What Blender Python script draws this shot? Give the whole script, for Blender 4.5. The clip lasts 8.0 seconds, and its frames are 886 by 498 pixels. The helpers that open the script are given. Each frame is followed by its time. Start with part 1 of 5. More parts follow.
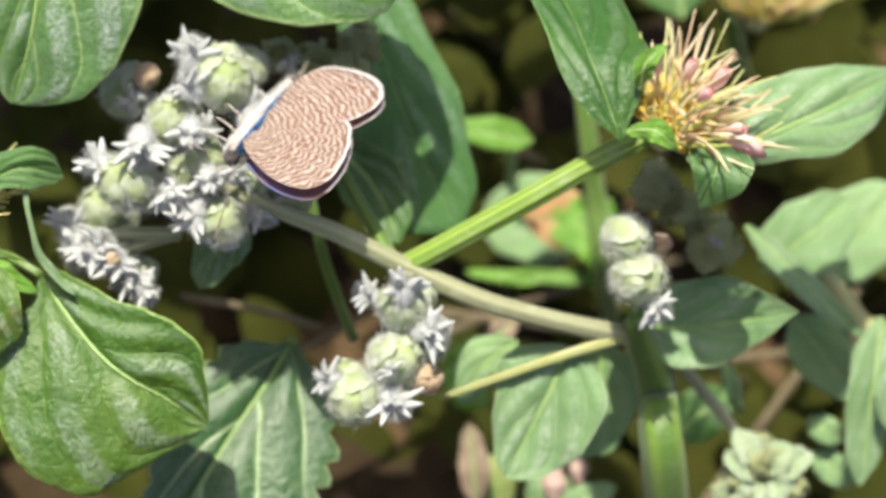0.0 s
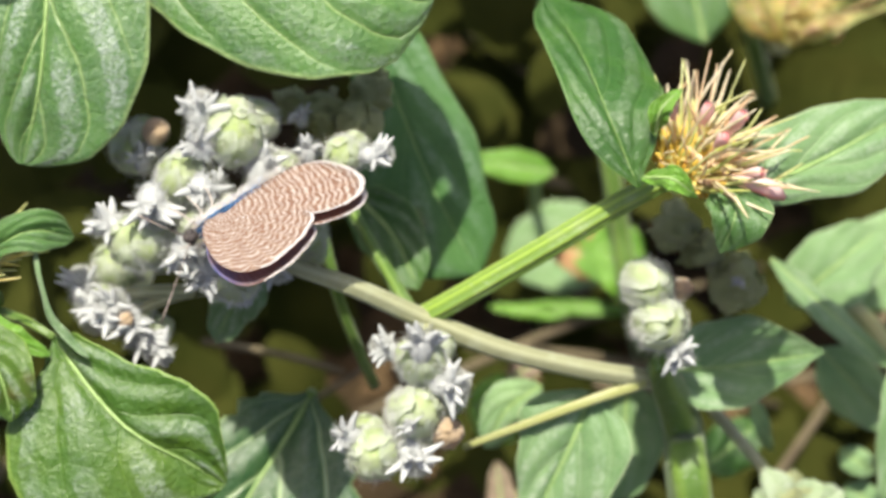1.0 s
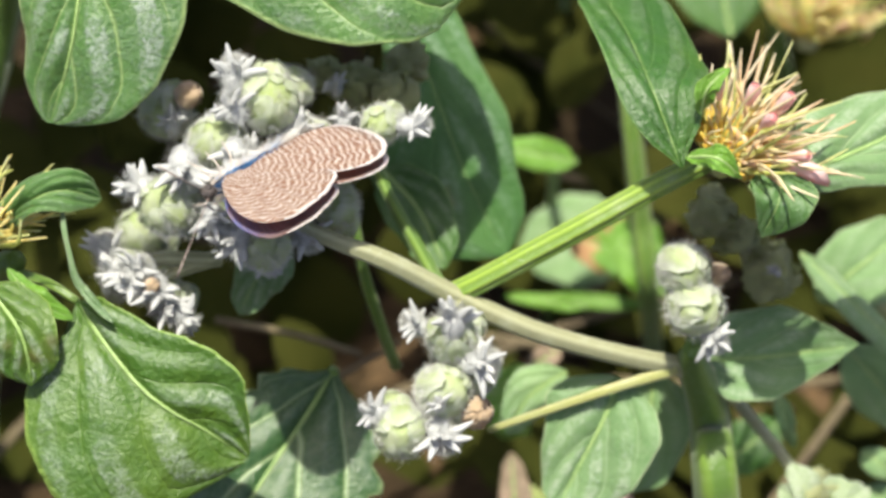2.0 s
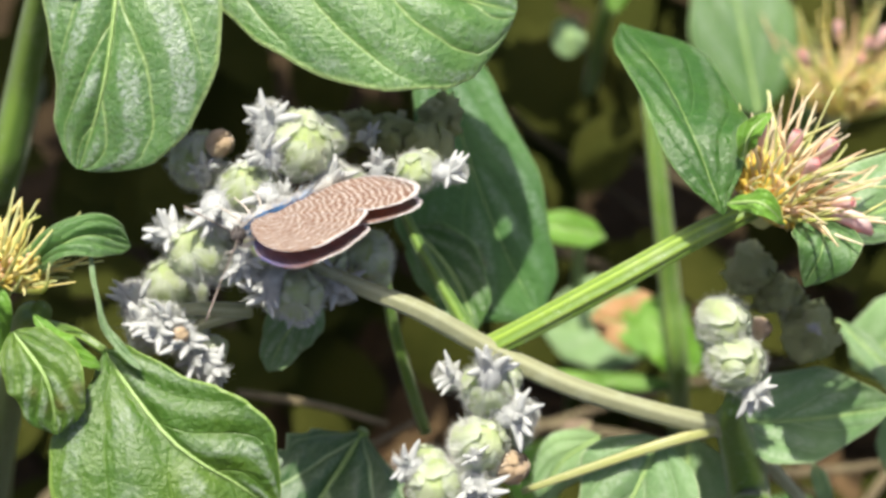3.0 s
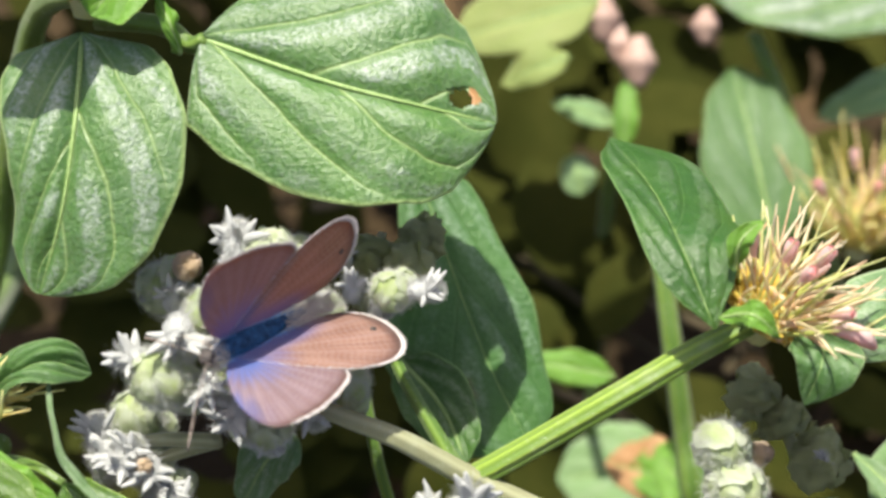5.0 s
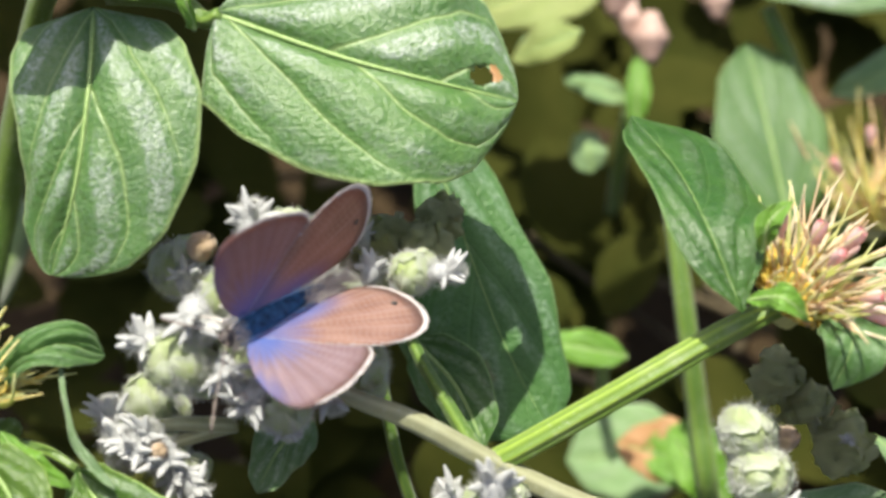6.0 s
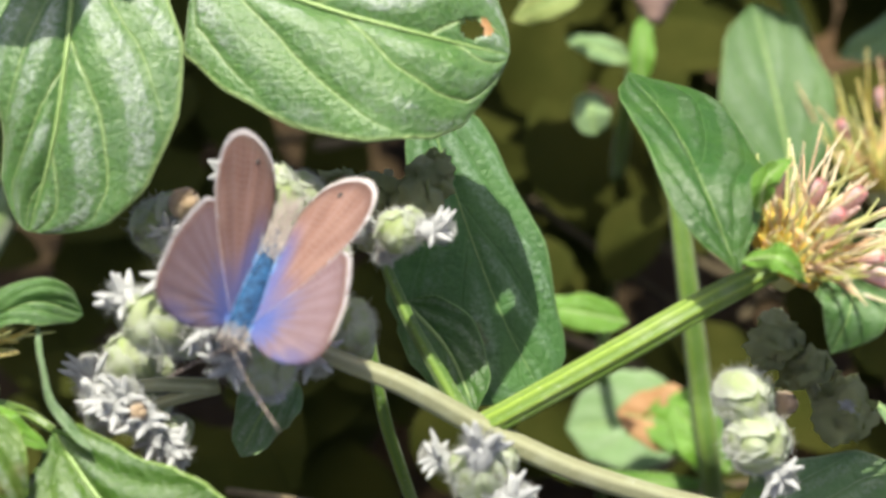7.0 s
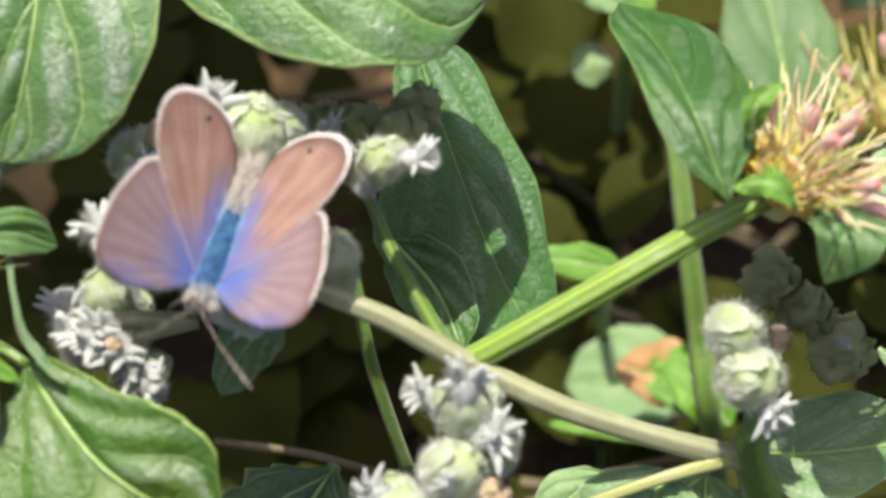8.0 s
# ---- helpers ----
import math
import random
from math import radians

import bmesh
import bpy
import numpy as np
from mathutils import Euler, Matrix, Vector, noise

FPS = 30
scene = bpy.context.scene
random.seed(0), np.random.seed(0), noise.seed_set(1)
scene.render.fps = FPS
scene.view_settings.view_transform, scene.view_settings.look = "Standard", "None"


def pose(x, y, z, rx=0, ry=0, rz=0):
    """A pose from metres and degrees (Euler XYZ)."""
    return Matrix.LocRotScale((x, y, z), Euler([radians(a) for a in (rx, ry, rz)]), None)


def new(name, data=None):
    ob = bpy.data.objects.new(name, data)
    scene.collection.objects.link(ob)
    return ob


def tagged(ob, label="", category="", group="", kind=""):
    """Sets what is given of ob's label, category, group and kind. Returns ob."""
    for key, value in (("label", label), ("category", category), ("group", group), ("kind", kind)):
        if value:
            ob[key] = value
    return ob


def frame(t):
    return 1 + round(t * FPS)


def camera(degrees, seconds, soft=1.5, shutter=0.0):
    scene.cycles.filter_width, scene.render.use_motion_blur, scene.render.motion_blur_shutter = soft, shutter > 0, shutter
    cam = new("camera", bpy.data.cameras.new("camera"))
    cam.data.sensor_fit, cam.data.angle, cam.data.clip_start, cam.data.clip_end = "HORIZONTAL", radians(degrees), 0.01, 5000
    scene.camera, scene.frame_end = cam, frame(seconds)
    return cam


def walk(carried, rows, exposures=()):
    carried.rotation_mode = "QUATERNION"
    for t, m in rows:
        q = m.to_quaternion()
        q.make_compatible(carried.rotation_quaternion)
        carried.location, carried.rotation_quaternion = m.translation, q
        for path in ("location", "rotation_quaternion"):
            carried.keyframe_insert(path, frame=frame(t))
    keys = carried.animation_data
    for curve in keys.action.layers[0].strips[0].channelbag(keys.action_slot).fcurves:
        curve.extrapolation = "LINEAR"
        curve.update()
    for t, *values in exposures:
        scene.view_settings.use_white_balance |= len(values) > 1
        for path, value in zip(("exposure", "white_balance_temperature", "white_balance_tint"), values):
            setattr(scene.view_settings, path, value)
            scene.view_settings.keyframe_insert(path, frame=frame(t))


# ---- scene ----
# ---- camera ----
cam = camera(22.0, 8.0, soft=3.1)
cam.data.dof.use_dof = True
cam.data.dof.focus_distance = 0.193
cam.data.dof.aperture_fstop = 28.0
PATH = [
    (0, 0, -0, 0.23, 42, 0, -0),
    (0.5, -0.0025, 0.0037, 0.2306, 41.985, 0.445, -0.442),
    (1, 0.0028, 0.0071, 0.2322, 41.42, 1.838, -0.314),
    (1.2, -0.0042, 0.0054, 0.2289, 41.679, 0.119, -0.349),
    (2.3, -0.004, 0.0066, 0.2234, 42.423, -0.253, 0.545),
    (2.5, -0.0075, 0.0044, 0.2197, 42.94, -1.126, 0.303),
    (3, -0.0078, 0.002, 0.2159, 46.259, -0.516, 0.466),
    (3.5, -0.0085, 0.0032, 0.2141, 48.302, -0.114, 0.396),
    (4, -0.0041, 0.0056, 0.2133, 50.117, 0.749, 0.59),
    (4.5, -0.0021, 0.0067, 0.2101, 50.601, 0.882, 0.556),
    (4.7, 0.001, 0.0047, 0.2064, 51.489, 1.631, 1.444),
    (5.8, -0.0024, 0.0084, 0.2018, 50.766, 0.592, 0.988),
    (6, -0.0029, 0.0087, 0.2018, 50.666, 1.038, 1.024),
    (6.5, -0.0004, 0.0101, 0.198, 50.458, 1.16, 1.625),
    (7, -0.0001, 0.0118, 0.1975, 50.052, 1.176, 1.727),
    (7.5, -0.0023, 0.0118, 0.1949, 50.302, 1.491, 1.784),
    (8, 0.003, 0.0118, 0.1898, 50.232, 1.604, 2.22),
]
walk(cam, [(t, pose(*p)) for t, *p in PATH])

# ---- sun and sky ----
MM = 0.001
# The plan sheet: x across, y up the slope, h out of it, in millimetres. It leans 48 degrees.
LEAN = radians(48.0)
SHEET = Matrix((
    (1, 0, 0, 0.0),
    (0, math.sin(LEAN), -math.cos(LEAN), 0.14587),
    (0, math.cos(LEAN), math.sin(LEAN), 0.06799),
    (0, 0, 0, 1)))
TURN = SHEET.to_3x3()


def at(p):
    """The place in the world of a point of the plan sheet, given in millimetres."""
    return SHEET @ (Vector(p) * MM)


sun_way = (TURN @ Vector((-0.085, 0.635, 0.765))).normalized()
sun_data = bpy.data.lights.new("sun", "SUN")
sun_data.energy, sun_data.angle, sun_data.color = 4.75, radians(0.55), (1.0, 0.945, 0.81)
sun = new("sun", sun_data)
sun.matrix_basis = sun_way.to_track_quat("Z", "Y").to_matrix().to_4x4()
sun.location = (0, 0, 3)

world = bpy.data.worlds.new("sky")
scene.world = world
world.use_nodes = True
wn = world.node_tree
sky = wn.nodes.new("ShaderNodeTexSky")
sky.sky_type, sky.sun_disc = "NISHITA", False
sky.dust_density, sky.ozone_density, sky.air_density = 4.0, 0.25, 0.6
sky.sun_elevation = math.asin(sun_way.z)
sky.sun_rotation = math.atan2(sun_way.x, sun_way.y)
wn.nodes["Background"].inputs["Strength"].default_value = 0.125
wn.links.new(sky.outputs[0], wn.nodes["Background"].inputs[0])
scene.view_settings.exposure = 0.66


# ---- materials ----
class Nodes:
    """A short way to write node materials."""

    def __init__(self, name):
        self.mat = bpy.data.materials.new(name)
        self.mat.use_nodes = True
        self.tree = self.mat.node_tree
        self.bsdf = self.tree.nodes["Principled BSDF"]
        self.out = self.tree.nodes["Material Output"]
        self.shifted = None

    def add(self, kind, operation="", feature=""):
        n = self.tree.nodes.new("ShaderNode" + kind)
        if operation:
            n.operation = operation
        if feature:
            n.feature = feature
        return n

    def put(self, socket, value):
        if isinstance(value, bpy.types.NodeSocket):
            self.tree.links.new(value, socket)
        elif isinstance(value, (tuple, list)) and len(value) == 3 and socket.type == "RGBA":
            socket.default_value = (*value, 1)
        else:
            socket.default_value = value

    def math(self, op, a, b=0.0, c=0.0, clamp=False):
        n = self.add("Math", operation=op)
        n.use_clamp = clamp
        for s, v in zip(n.inputs, (a, b, c)):
            self.put(s, v)
        return n.outputs[0]

    def mix(self, f, a, b):
        n = self.add("Mix")
        n.data_type = "RGBA"
        self.put(n.inputs[0], f), self.put(n.inputs[6], a), self.put(n.inputs[7], b)
        return n.outputs[2]

    def span(self, v, a, b, c=0.0, d=1.0):
        n = self.add("MapRange")
        n.interpolation_type = "SMOOTHSTEP"
        for i, w in enumerate((v, a, b, c, d)):
            self.put(n.inputs[i], w)
        return n.outputs[0]

    def noise(self, scale, detail=3.0, rough=0.5, vec=None):
        n = self.add("TexNoise")
        self.put(n.inputs["Vector"], vec if vec else self.coord())
        n.inputs["Scale"].default_value = scale
        n.inputs["Detail"].default_value, n.inputs["Roughness"].default_value = detail, rough
        return n.outputs["Fac"]

    def coord(self):
        """Place plus a shift that differs from object to object."""
        if self.shifted is None:
            v = self.add("VectorMath", operation="ADD")
            r = self.add("VectorMath", operation="SCALE")
            r.inputs[0].default_value = (3.1, 7.7, 1.9)
            self.put(r.inputs["Scale"], self.add("ObjectInfo").outputs["Random"])
            self.put(v.inputs[0], self.add("TexCoord").outputs["Object"])
            self.put(v.inputs[1], r.outputs[0])
            self.shifted = v.outputs[0]
        return self.shifted

    def random(self):
        return self.add("ObjectInfo").outputs["Random"]

    def bump(self, height, strength, distance):
        n = self.add("Bump")
        n.inputs["Strength"].default_value, n.inputs["Distance"].default_value = strength, distance
        self.put(n.inputs["Height"], height)
        self.put(self.bsdf.inputs["Normal"], n.outputs[0])
        return n.outputs[0]

    def set(self, **values):
        for k, v in values.items():
            self.put(self.bsdf.inputs[k.replace("_", " ")], v)
        return self

    def through_light(self, colour, share):
        """Let part of the light through, as leaves and wings do."""
        t = self.add("BsdfTranslucent")
        self.put(t.inputs[0], colour)
        m = self.add("MixShader")
        m.inputs[0].default_value = share
        self.tree.links.new(self.bsdf.outputs[0], m.inputs[1])
        self.tree.links.new(t.outputs[0], m.inputs[2])
        self.tree.links.new(m.outputs[0], self.out.inputs[0])
        return self


VEINS = 2.5     # side veins on each half of a leaf
SLANT = 0.72    # how far they sweep towards the tip


def leaf_material(name, blade, young, vein, hair, rough=0.36, hairs=0.5, show=0.6, glow=(0.16, 0.30, 0.03), share=0.20, spec=0.55, sheen=0.12, marks=0.69, broad=0.042, strew=0.22, side_show=1.0, pucker=0.0):
    """A leaf face: pale thin veins in green furrows, hairs and painted gloss on the swellings between them."""
    m = Nodes(name)
    uv = m.add("SeparateXYZ")
    m.put(uv.inputs[0], m.add("TexCoord").outputs["UV"])
    side = m.math("ABSOLUTE", m.math("SUBTRACT", m.math("MULTIPLY", uv.outputs[0], 2.0), 1.0))
    along = uv.outputs[1]
    wob = m.math("MULTIPLY", m.math("SUBTRACT", m.noise(160, 2), 0.5), 0.10)
    bow = m.math("MULTIPLY", m.math("POWER", side, 1.15), SLANT)
    q = m.math("MULTIPLY", m.math("ADD", m.math("ADD", m.math("SUBTRACT", along, bow), wob), m.math("MULTIPLY", m.math("GREATER_THAN", uv.outputs[0], 0.5), 0.10)), VEINS)
    step = m.math("FRACT", m.math("ADD", q, 10.5))
    off = m.math("ABSOLUTE", m.math("SUBTRACT", step, 0.5))
    second = m.math("MULTIPLY", m.span(off, 0.0, broad, 1.0, 0.0), m.span(side, 0.6, 1.0, 1.0, 0.15))
    third = m.math("FRACT", m.math("MULTIPLY", m.math("ADD", m.math("SUBTRACT", along, m.math("MULTIPLY", bow, -1.1)), m.math("MULTIPLY", wob, 1.6)), 9.0))
    third = m.span(m.math("ABSOLUTE", m.math("SUBTRACT", third, 0.5)), 0.0, 0.07, 0.22, 0.0)
    mid = m.span(side, 0.0, 0.035, 1.0, 0.0)
    net = m.add("TexVoronoi", feature="DISTANCE_TO_EDGE")
    m.put(net.inputs["Vector"], m.coord())
    net.inputs["Scale"].default_value = 850
    fine = m.span(net.outputs["Distance"], 0.0, 0.11, 0.14, 0.0)
    veins = m.math("MAXIMUM", m.math("MAXIMUM", m.math("MULTIPLY", second, side_show), mid), m.math("MAXIMUM", fine, third))
    # Pale sunward side of each swelling: hair colour doubling as painted gloss.
    swell = m.math("MULTIPLY", m.span(step, 0.60, 0.74), m.span(step, 0.94, 1.0, 1.0, 0.55))
    swell = m.math("MAXIMUM", swell, m.span(step, 0.0, 0.17, 0.55, 0.0))
    swell = m.math("MULTIPLY", swell, m.math("MULTIPLY", m.span(side, 0.03, 0.16), m.span(side, 0.84, 0.96, 1.0, 0.3)))
    patch = m.noise(120, 4, 0.6)
    base = m.mix(m.span(patch, 0.35, 0.7), blade, young)
    base = m.mix(m.math("MULTIPLY", m.random(), 0.35), base, young)
    speck = m.span(m.noise(2600, 3, 0.75), 0.30, 0.66)
    fleck = m.span(m.noise(900, 3, 0.7), 0.34, 0.56, 0.4, 1.0)
    hair_gloss = m.math("MULTIPLY", m.math("MULTIPLY", speck, fleck), m.math("MULTIPLY", m.span(m.noise(95, 3, 0.55), 0.36, 0.54, 0.30, 1.0), m.span(swell, 0.05, 0.7, strew, 1.0)))
    base = m.mix(m.math("MULTIPLY", hair_gloss, hairs), base, hair)
    base = m.mix(m.math("MULTIPLY", veins, show), base, vein)
    base = m.mix(m.span(side, 0.945, 0.985, 0.0, 0.8), base, vein)
    blotch = m.span(m.noise(48, 4, 0.7), marks, marks + 0.07, 0.0, 0.55)
    base = m.mix(blotch, base, (0.20, 0.13, 0.06))
    m.set(Base_Color=base, Roughness=m.math("ADD", rough, m.math("MULTIPLY", m.noise(900, 2), 0.22)))
    m.set(Specular_IOR_Level=spec, Sheen_Weight=sheen, Sheen_Roughness=0.5)
    grain = m.math("ADD", m.math("ADD", m.noise(2600, 3, 0.6), m.math("MULTIPLY", m.span(net.outputs["Distance"], 0.0, 0.3), 0.22)), m.math("MULTIPLY", m.math("MAXIMUM", second, third), -0.6))
    if pucker:
        grain = m.math("ADD", grain, m.math("MULTIPLY", m.noise(430, 3, 0.55), pucker))
    m.bump(grain, 0.6, 0.00026)
    m.through_light(m.mix(m.math("MULTIPLY", veins, 0.5), glow, vein), share)
    return m.mat


def plain_material(name, a, b, scale, rough=0.5, bump=0.4, depth=0.0003, fine=2.0, sheen=0.0, glow=None, share=0.0, spec=0.5):
    m = Nodes(name)
    f = m.noise(scale, 4, 0.6)
    g = m.noise(scale * 6, 3, 0.6)
    c = m.mix(m.span(f, 0.3, 0.7), a, b)
    c = m.mix(m.math("MULTIPLY", m.span(g, 0.45, 0.75), 0.4), c, [min(1, v * 1.6) for v in b])
    c = m.mix(m.math("MULTIPLY", m.random(), 0.3), c, a)
    m.set(Base_Color=c, Roughness=rough, Specular_IOR_Level=spec, Sheen_Weight=sheen)
    m.bump(m.math("ADD", f, m.math("MULTIPLY", g, 0.6)), bump, depth)
    if glow:
        m.through_light(glow, share)
    return m.mat


def stem_material(name, a, b, groove, count, rough=0.45):
    """Ribbed along its length: UV x runs round the stem."""
    m = Nodes(name)
    uv = m.add("SeparateXYZ")
    m.put(uv.inputs[0], m.add("TexCoord").outputs["UV"])
    w = m.math("SINE", m.math("MULTIPLY", m.math("ADD", uv.outputs[0], m.math("MULTIPLY", m.noise(90, 2), 0.02)), count * 2 * math.pi))
    f = m.span(w, -0.6, 0.9)
    c = m.mix(f, a, b)
    c = m.mix(m.math("MULTIPLY", m.span(m.noise(400, 4), 0.5, 0.8), groove), c, (0.42, 0.45, 0.30))
    hair = m.span(m.noise(3000, 2, 0.7), 0.62, 0.74, 0.0, 0.5)
    c = m.mix(hair, c, (0.55, 0.58, 0.50))
    m.set(Base_Color=c, Roughness=rough, Sheen_Weight=0.2)
    m.bump(m.math("ADD", m.math("MULTIPLY", w, 0.5), m.noise(1800, 2)), 0.4, 0.0002)
    m.through_light((0.25, 0.36, 0.04), 0.12)
    return m.mat


LEAF = leaf_material("leaf_broad", (0.034, 0.115, 0.012), (0.066, 0.172, 0.022), (0.32, 0.44, 0.16), (0.42, 0.47, 0.44), rough=0.32, hairs=0.78, show=0.6, glow=(0.18, 0.36, 0.03), share=0.15, spec=0.7, broad=0.055, pucker=1.8)
LEAF_MID = leaf_material("leaf_mid", (0.040, 0.125, 0.016), (0.066, 0.165, 0.028), (0.30, 0.42, 0.18), (0.40, 0.5, 0.38), rough=0.34, hairs=0.25, show=0.35)
LEAF_ROUND = leaf_material("leaf_round", (0.034, 0.100, 0.004), (0.072, 0.142, 0.007), (0.24, 0.37, 0.08), (0.38, 0.44, 0.38), rough=0.34, hairs=0.50, show=0.45, marks=0.60, share=0.10, spec=0.55, sheen=0.0, strew=0.12, side_show=0.25, pucker=3.4)
LEAF_GREY = leaf_material("leaf_downy", (0.11, 0.23, 0.075), (0.16, 0.29, 0.105), (0.40, 0.50, 0.28), (0.50, 0.55, 0.46), rough=0.5, hairs=0.6, show=0.6)
LEAF_DARK = leaf_material("leaf_smooth", (0.020, 0.086, 0.005), (0.040, 0.118, 0.009), (0.20, 0.34, 0.12), (0.36, 0.42, 0.32), rough=0.28, hairs=0.30, show=0.20, share=0.14, spec=0.5, sheen=0.0, pucker=2.2)
LEAF_VEINED = leaf_material("leaf_veined", (0.016, 0.072, 0.010), (0.028, 0.095, 0.014), (0.34, 0.46, 0.22), (0.36, 0.44, 0.38), rough=0.24, hairs=0.2, show=0.9, spec=0.8, sheen=0.0, broad=0.085)
# Undergrowth leaf: the shade it lies in is put into this dark olive.
LEAF_SHADE = leaf_material("leaf_olive_shade", (0.026, 0.033, 0.005), (0.045, 0.048, 0.009), (0.04, 0.05, 0.01), (0.04, 0.042, 0.012), rough=0.7, hairs=0.1, show=0.2, glow=(0.05, 0.06, 0.01), share=0.1, spec=0.06, sheen=0.0)
LEAF_DEEP = leaf_material("leaf_deep", (0.034, 0.110, 0.020), (0.056, 0.150, 0.030), (0.14, 0.24, 0.09), (0.32, 0.42, 0.34), rough=0.36, hairs=0.4, show=0.2, glow=(0.08, 0.18, 0.02), share=0.03, spec=0.4, sheen=0.0)
LEAF_FRESH = leaf_material("leaf_fresh", (0.09, 0.25, 0.015), (0.16, 0.36, 0.022), (0.34, 0.48, 0.14), (0.40, 0.5, 0.3), rough=0.36, hairs=0.2, show=0.3, glow=(0.28, 0.5, 0.03), share=0.3)
LEAF_SUN = leaf_material("leaf_yellowing", (0.26, 0.35, 0.09), (0.36, 0.42, 0.14), (0.5, 0.54, 0.25), (0.5, 0.5, 0.3), rough=0.5, hairs=0.2, show=0.3, glow=(0.5, 0.55, 0.1), share=0.3)
LEAF_DOWN = leaf_material("leaf_woolly", (0.20, 0.30, 0.13), (0.28, 0.37, 0.19), (0.44, 0.50, 0.34), (0.56, 0.60, 0.52), rough=0.7, hairs=0.8, show=0.4, strew=0.7)
LEAF_PALE = leaf_material("leaf_pale", (0.16, 0.30, 0.11), (0.22, 0.36, 0.14), (0.36, 0.46, 0.28), (0.5, 0.55, 0.45), rough=0.6, hairs=0.3, show=0.3)
VEIN = plain_material("leaf_vein", (0.20, 0.31, 0.09), (0.30, 0.42, 0.16), 400, 0.5)
STEM_RIBBED = stem_material("stem_ribbed", (0.13, 0.23, 0.03), (0.26, 0.39, 0.05), 0.3, 7)
STEM_DOWNY = stem_material("stem_downy", (0.28, 0.29, 0.16), (0.36, 0.37, 0.22), 0.6, 5, 0.65)
STEM_GREEN = stem_material("stem_green", (0.08, 0.16, 0.02), (0.14, 0.24, 0.03), 0.2, 4)
PETIOLE = stem_material("petiole", (0.32, 0.34, 0.11), (0.42, 0.42, 0.18), 0.4, 3)


def calyx_material():
    """Papery green bracts: veined, pale and woolly towards their margins."""
    m = Nodes("calyx_green")
    uv = m.add("SeparateXYZ")
    m.put(uv.inputs[0], m.add("TexCoord").outputs["UV"])
    side = m.math("ABSOLUTE", m.math("SUBTRACT", m.math("MULTIPLY", uv.outputs[0], 2.0), 1.0))
    base = m.mix(m.span(m.noise(0.9, 3), 0.35, 0.65), (0.44, 0.55, 0.20), (0.60, 0.67, 0.44))
    q = m.math("ABSOLUTE", m.math("SINE", m.math("MULTIPLY", m.math("ADD", uv.outputs[1], m.math("MULTIPLY", side, -0.35)), 15.0)))
    veins = m.math("MAXIMUM", m.span(q, 0.0, 0.25, 0.6, 0.0), m.span(side, 0.0, 0.1, 0.7, 0.0))
    base = m.mix(veins, base, (0.55, 0.62, 0.36))
    pale = m.math("MAXIMUM", m.span(side, 0.2, 0.75, 0.0, 0.9), m.span(uv.outputs[1], 0.6, 0.95, 0.0, 0.8))
    base = m.mix(m.math("MULTIPLY", pale, m.span(m.noise(6.0, 3), 0.25, 0.6, 0.5, 1.0)), base, (0.68, 0.71, 0.64))
    m.set(Base_Color=base, Roughness=0.65, Sheen_Weight=0.3)
    m.bump(m.math("ADD", veins, m.noise(9.0, 2)), 0.4, 0.0001)
    m.through_light((0.56, 0.66, 0.36), 0.46)
    return m.mat


CALYX = calyx_material()
CALYX_DRY = plain_material("calyx_dry", (0.30, 0.20, 0.10), (0.55, 0.42, 0.28), 500, 0.8, 0.5, sheen=0.3)
# Olive copy of the calyx colour, mixed for the clusters standing in shade.
CALYX_SHADE = plain_material("calyx_shade_olive", (0.34, 0.38, 0.14), (0.50, 0.53, 0.30), 420, 0.7, 0.5, sheen=0.2, glow=(0.35, 0.42, 0.12), share=0.35)
WOOL = plain_material("white_wool", (0.56, 0.58, 0.54), (0.70, 0.71, 0.68), 900, 0.8, 0.2, sheen=0.5, glow=(0.75, 0.76, 0.68), share=0.25)
FLORET = plain_material("white_petal", (0.38, 0.40, 0.39), (0.52, 0.53, 0.53), 900, 0.6, 0.2, sheen=0.3, glow=(0.75, 0.76, 0.70), share=0.15)
BRISTLE = plain_material("bristle_yellow", (0.80, 0.66, 0.16), (0.90, 0.84, 0.44), 160, 0.5, 0.2, glow=(0.70, 0.58, 0.10), share=0.4)
BRISTLE_CORE = plain_material("floret_yellow", (0.70, 0.46, 0.06), (0.82, 0.66, 0.14), 160, 0.5, 0.2, glow=(0.7, 0.5, 0.06), share=0.4)
BRISTLE_GREEN = plain_material("bristle_green", (0.56, 0.62, 0.16), (0.82, 0.82, 0.46), 160, 0.5, 0.2, glow=(0.58, 0.60, 0.16), share=0.4)
BRISTLE_PINK = plain_material("bristle_orange", (0.80, 0.54, 0.28), (0.86, 0.68, 0.46), 160, 0.5, 0.2, glow=(0.7, 0.42, 0.22), share=0.4)
BRISTLE_PALE = plain_material("bristle_cream", (0.80, 0.70, 0.42), (0.88, 0.80, 0.62), 160, 0.5, 0.2, glow=(0.7, 0.58, 0.3), share=0.4)
ROSE = plain_material("petal_throat", (0.80, 0.30, 0.30), (0.86, 0.44, 0.42), 300, 0.5, 0.2, glow=(0.8, 0.26, 0.24), share=0.35)
PINK = plain_material("petal_pink", (0.88, 0.54, 0.52), (0.90, 0.74, 0.70), 300, 0.5, 0.2, glow=(0.8, 0.40, 0.38), share=0.35)
RUST = plain_material("leaf_rust", (0.34, 0.17, 0.06), (0.46, 0.28, 0.13), 200, 0.6, 0.3, glow=(0.5, 0.2, 0.03), share=0.2)
BLUSH = plain_material("petal_blush", (0.34, 0.22, 0.18), (0.46, 0.33, 0.28), 200, 0.6, 0.2)
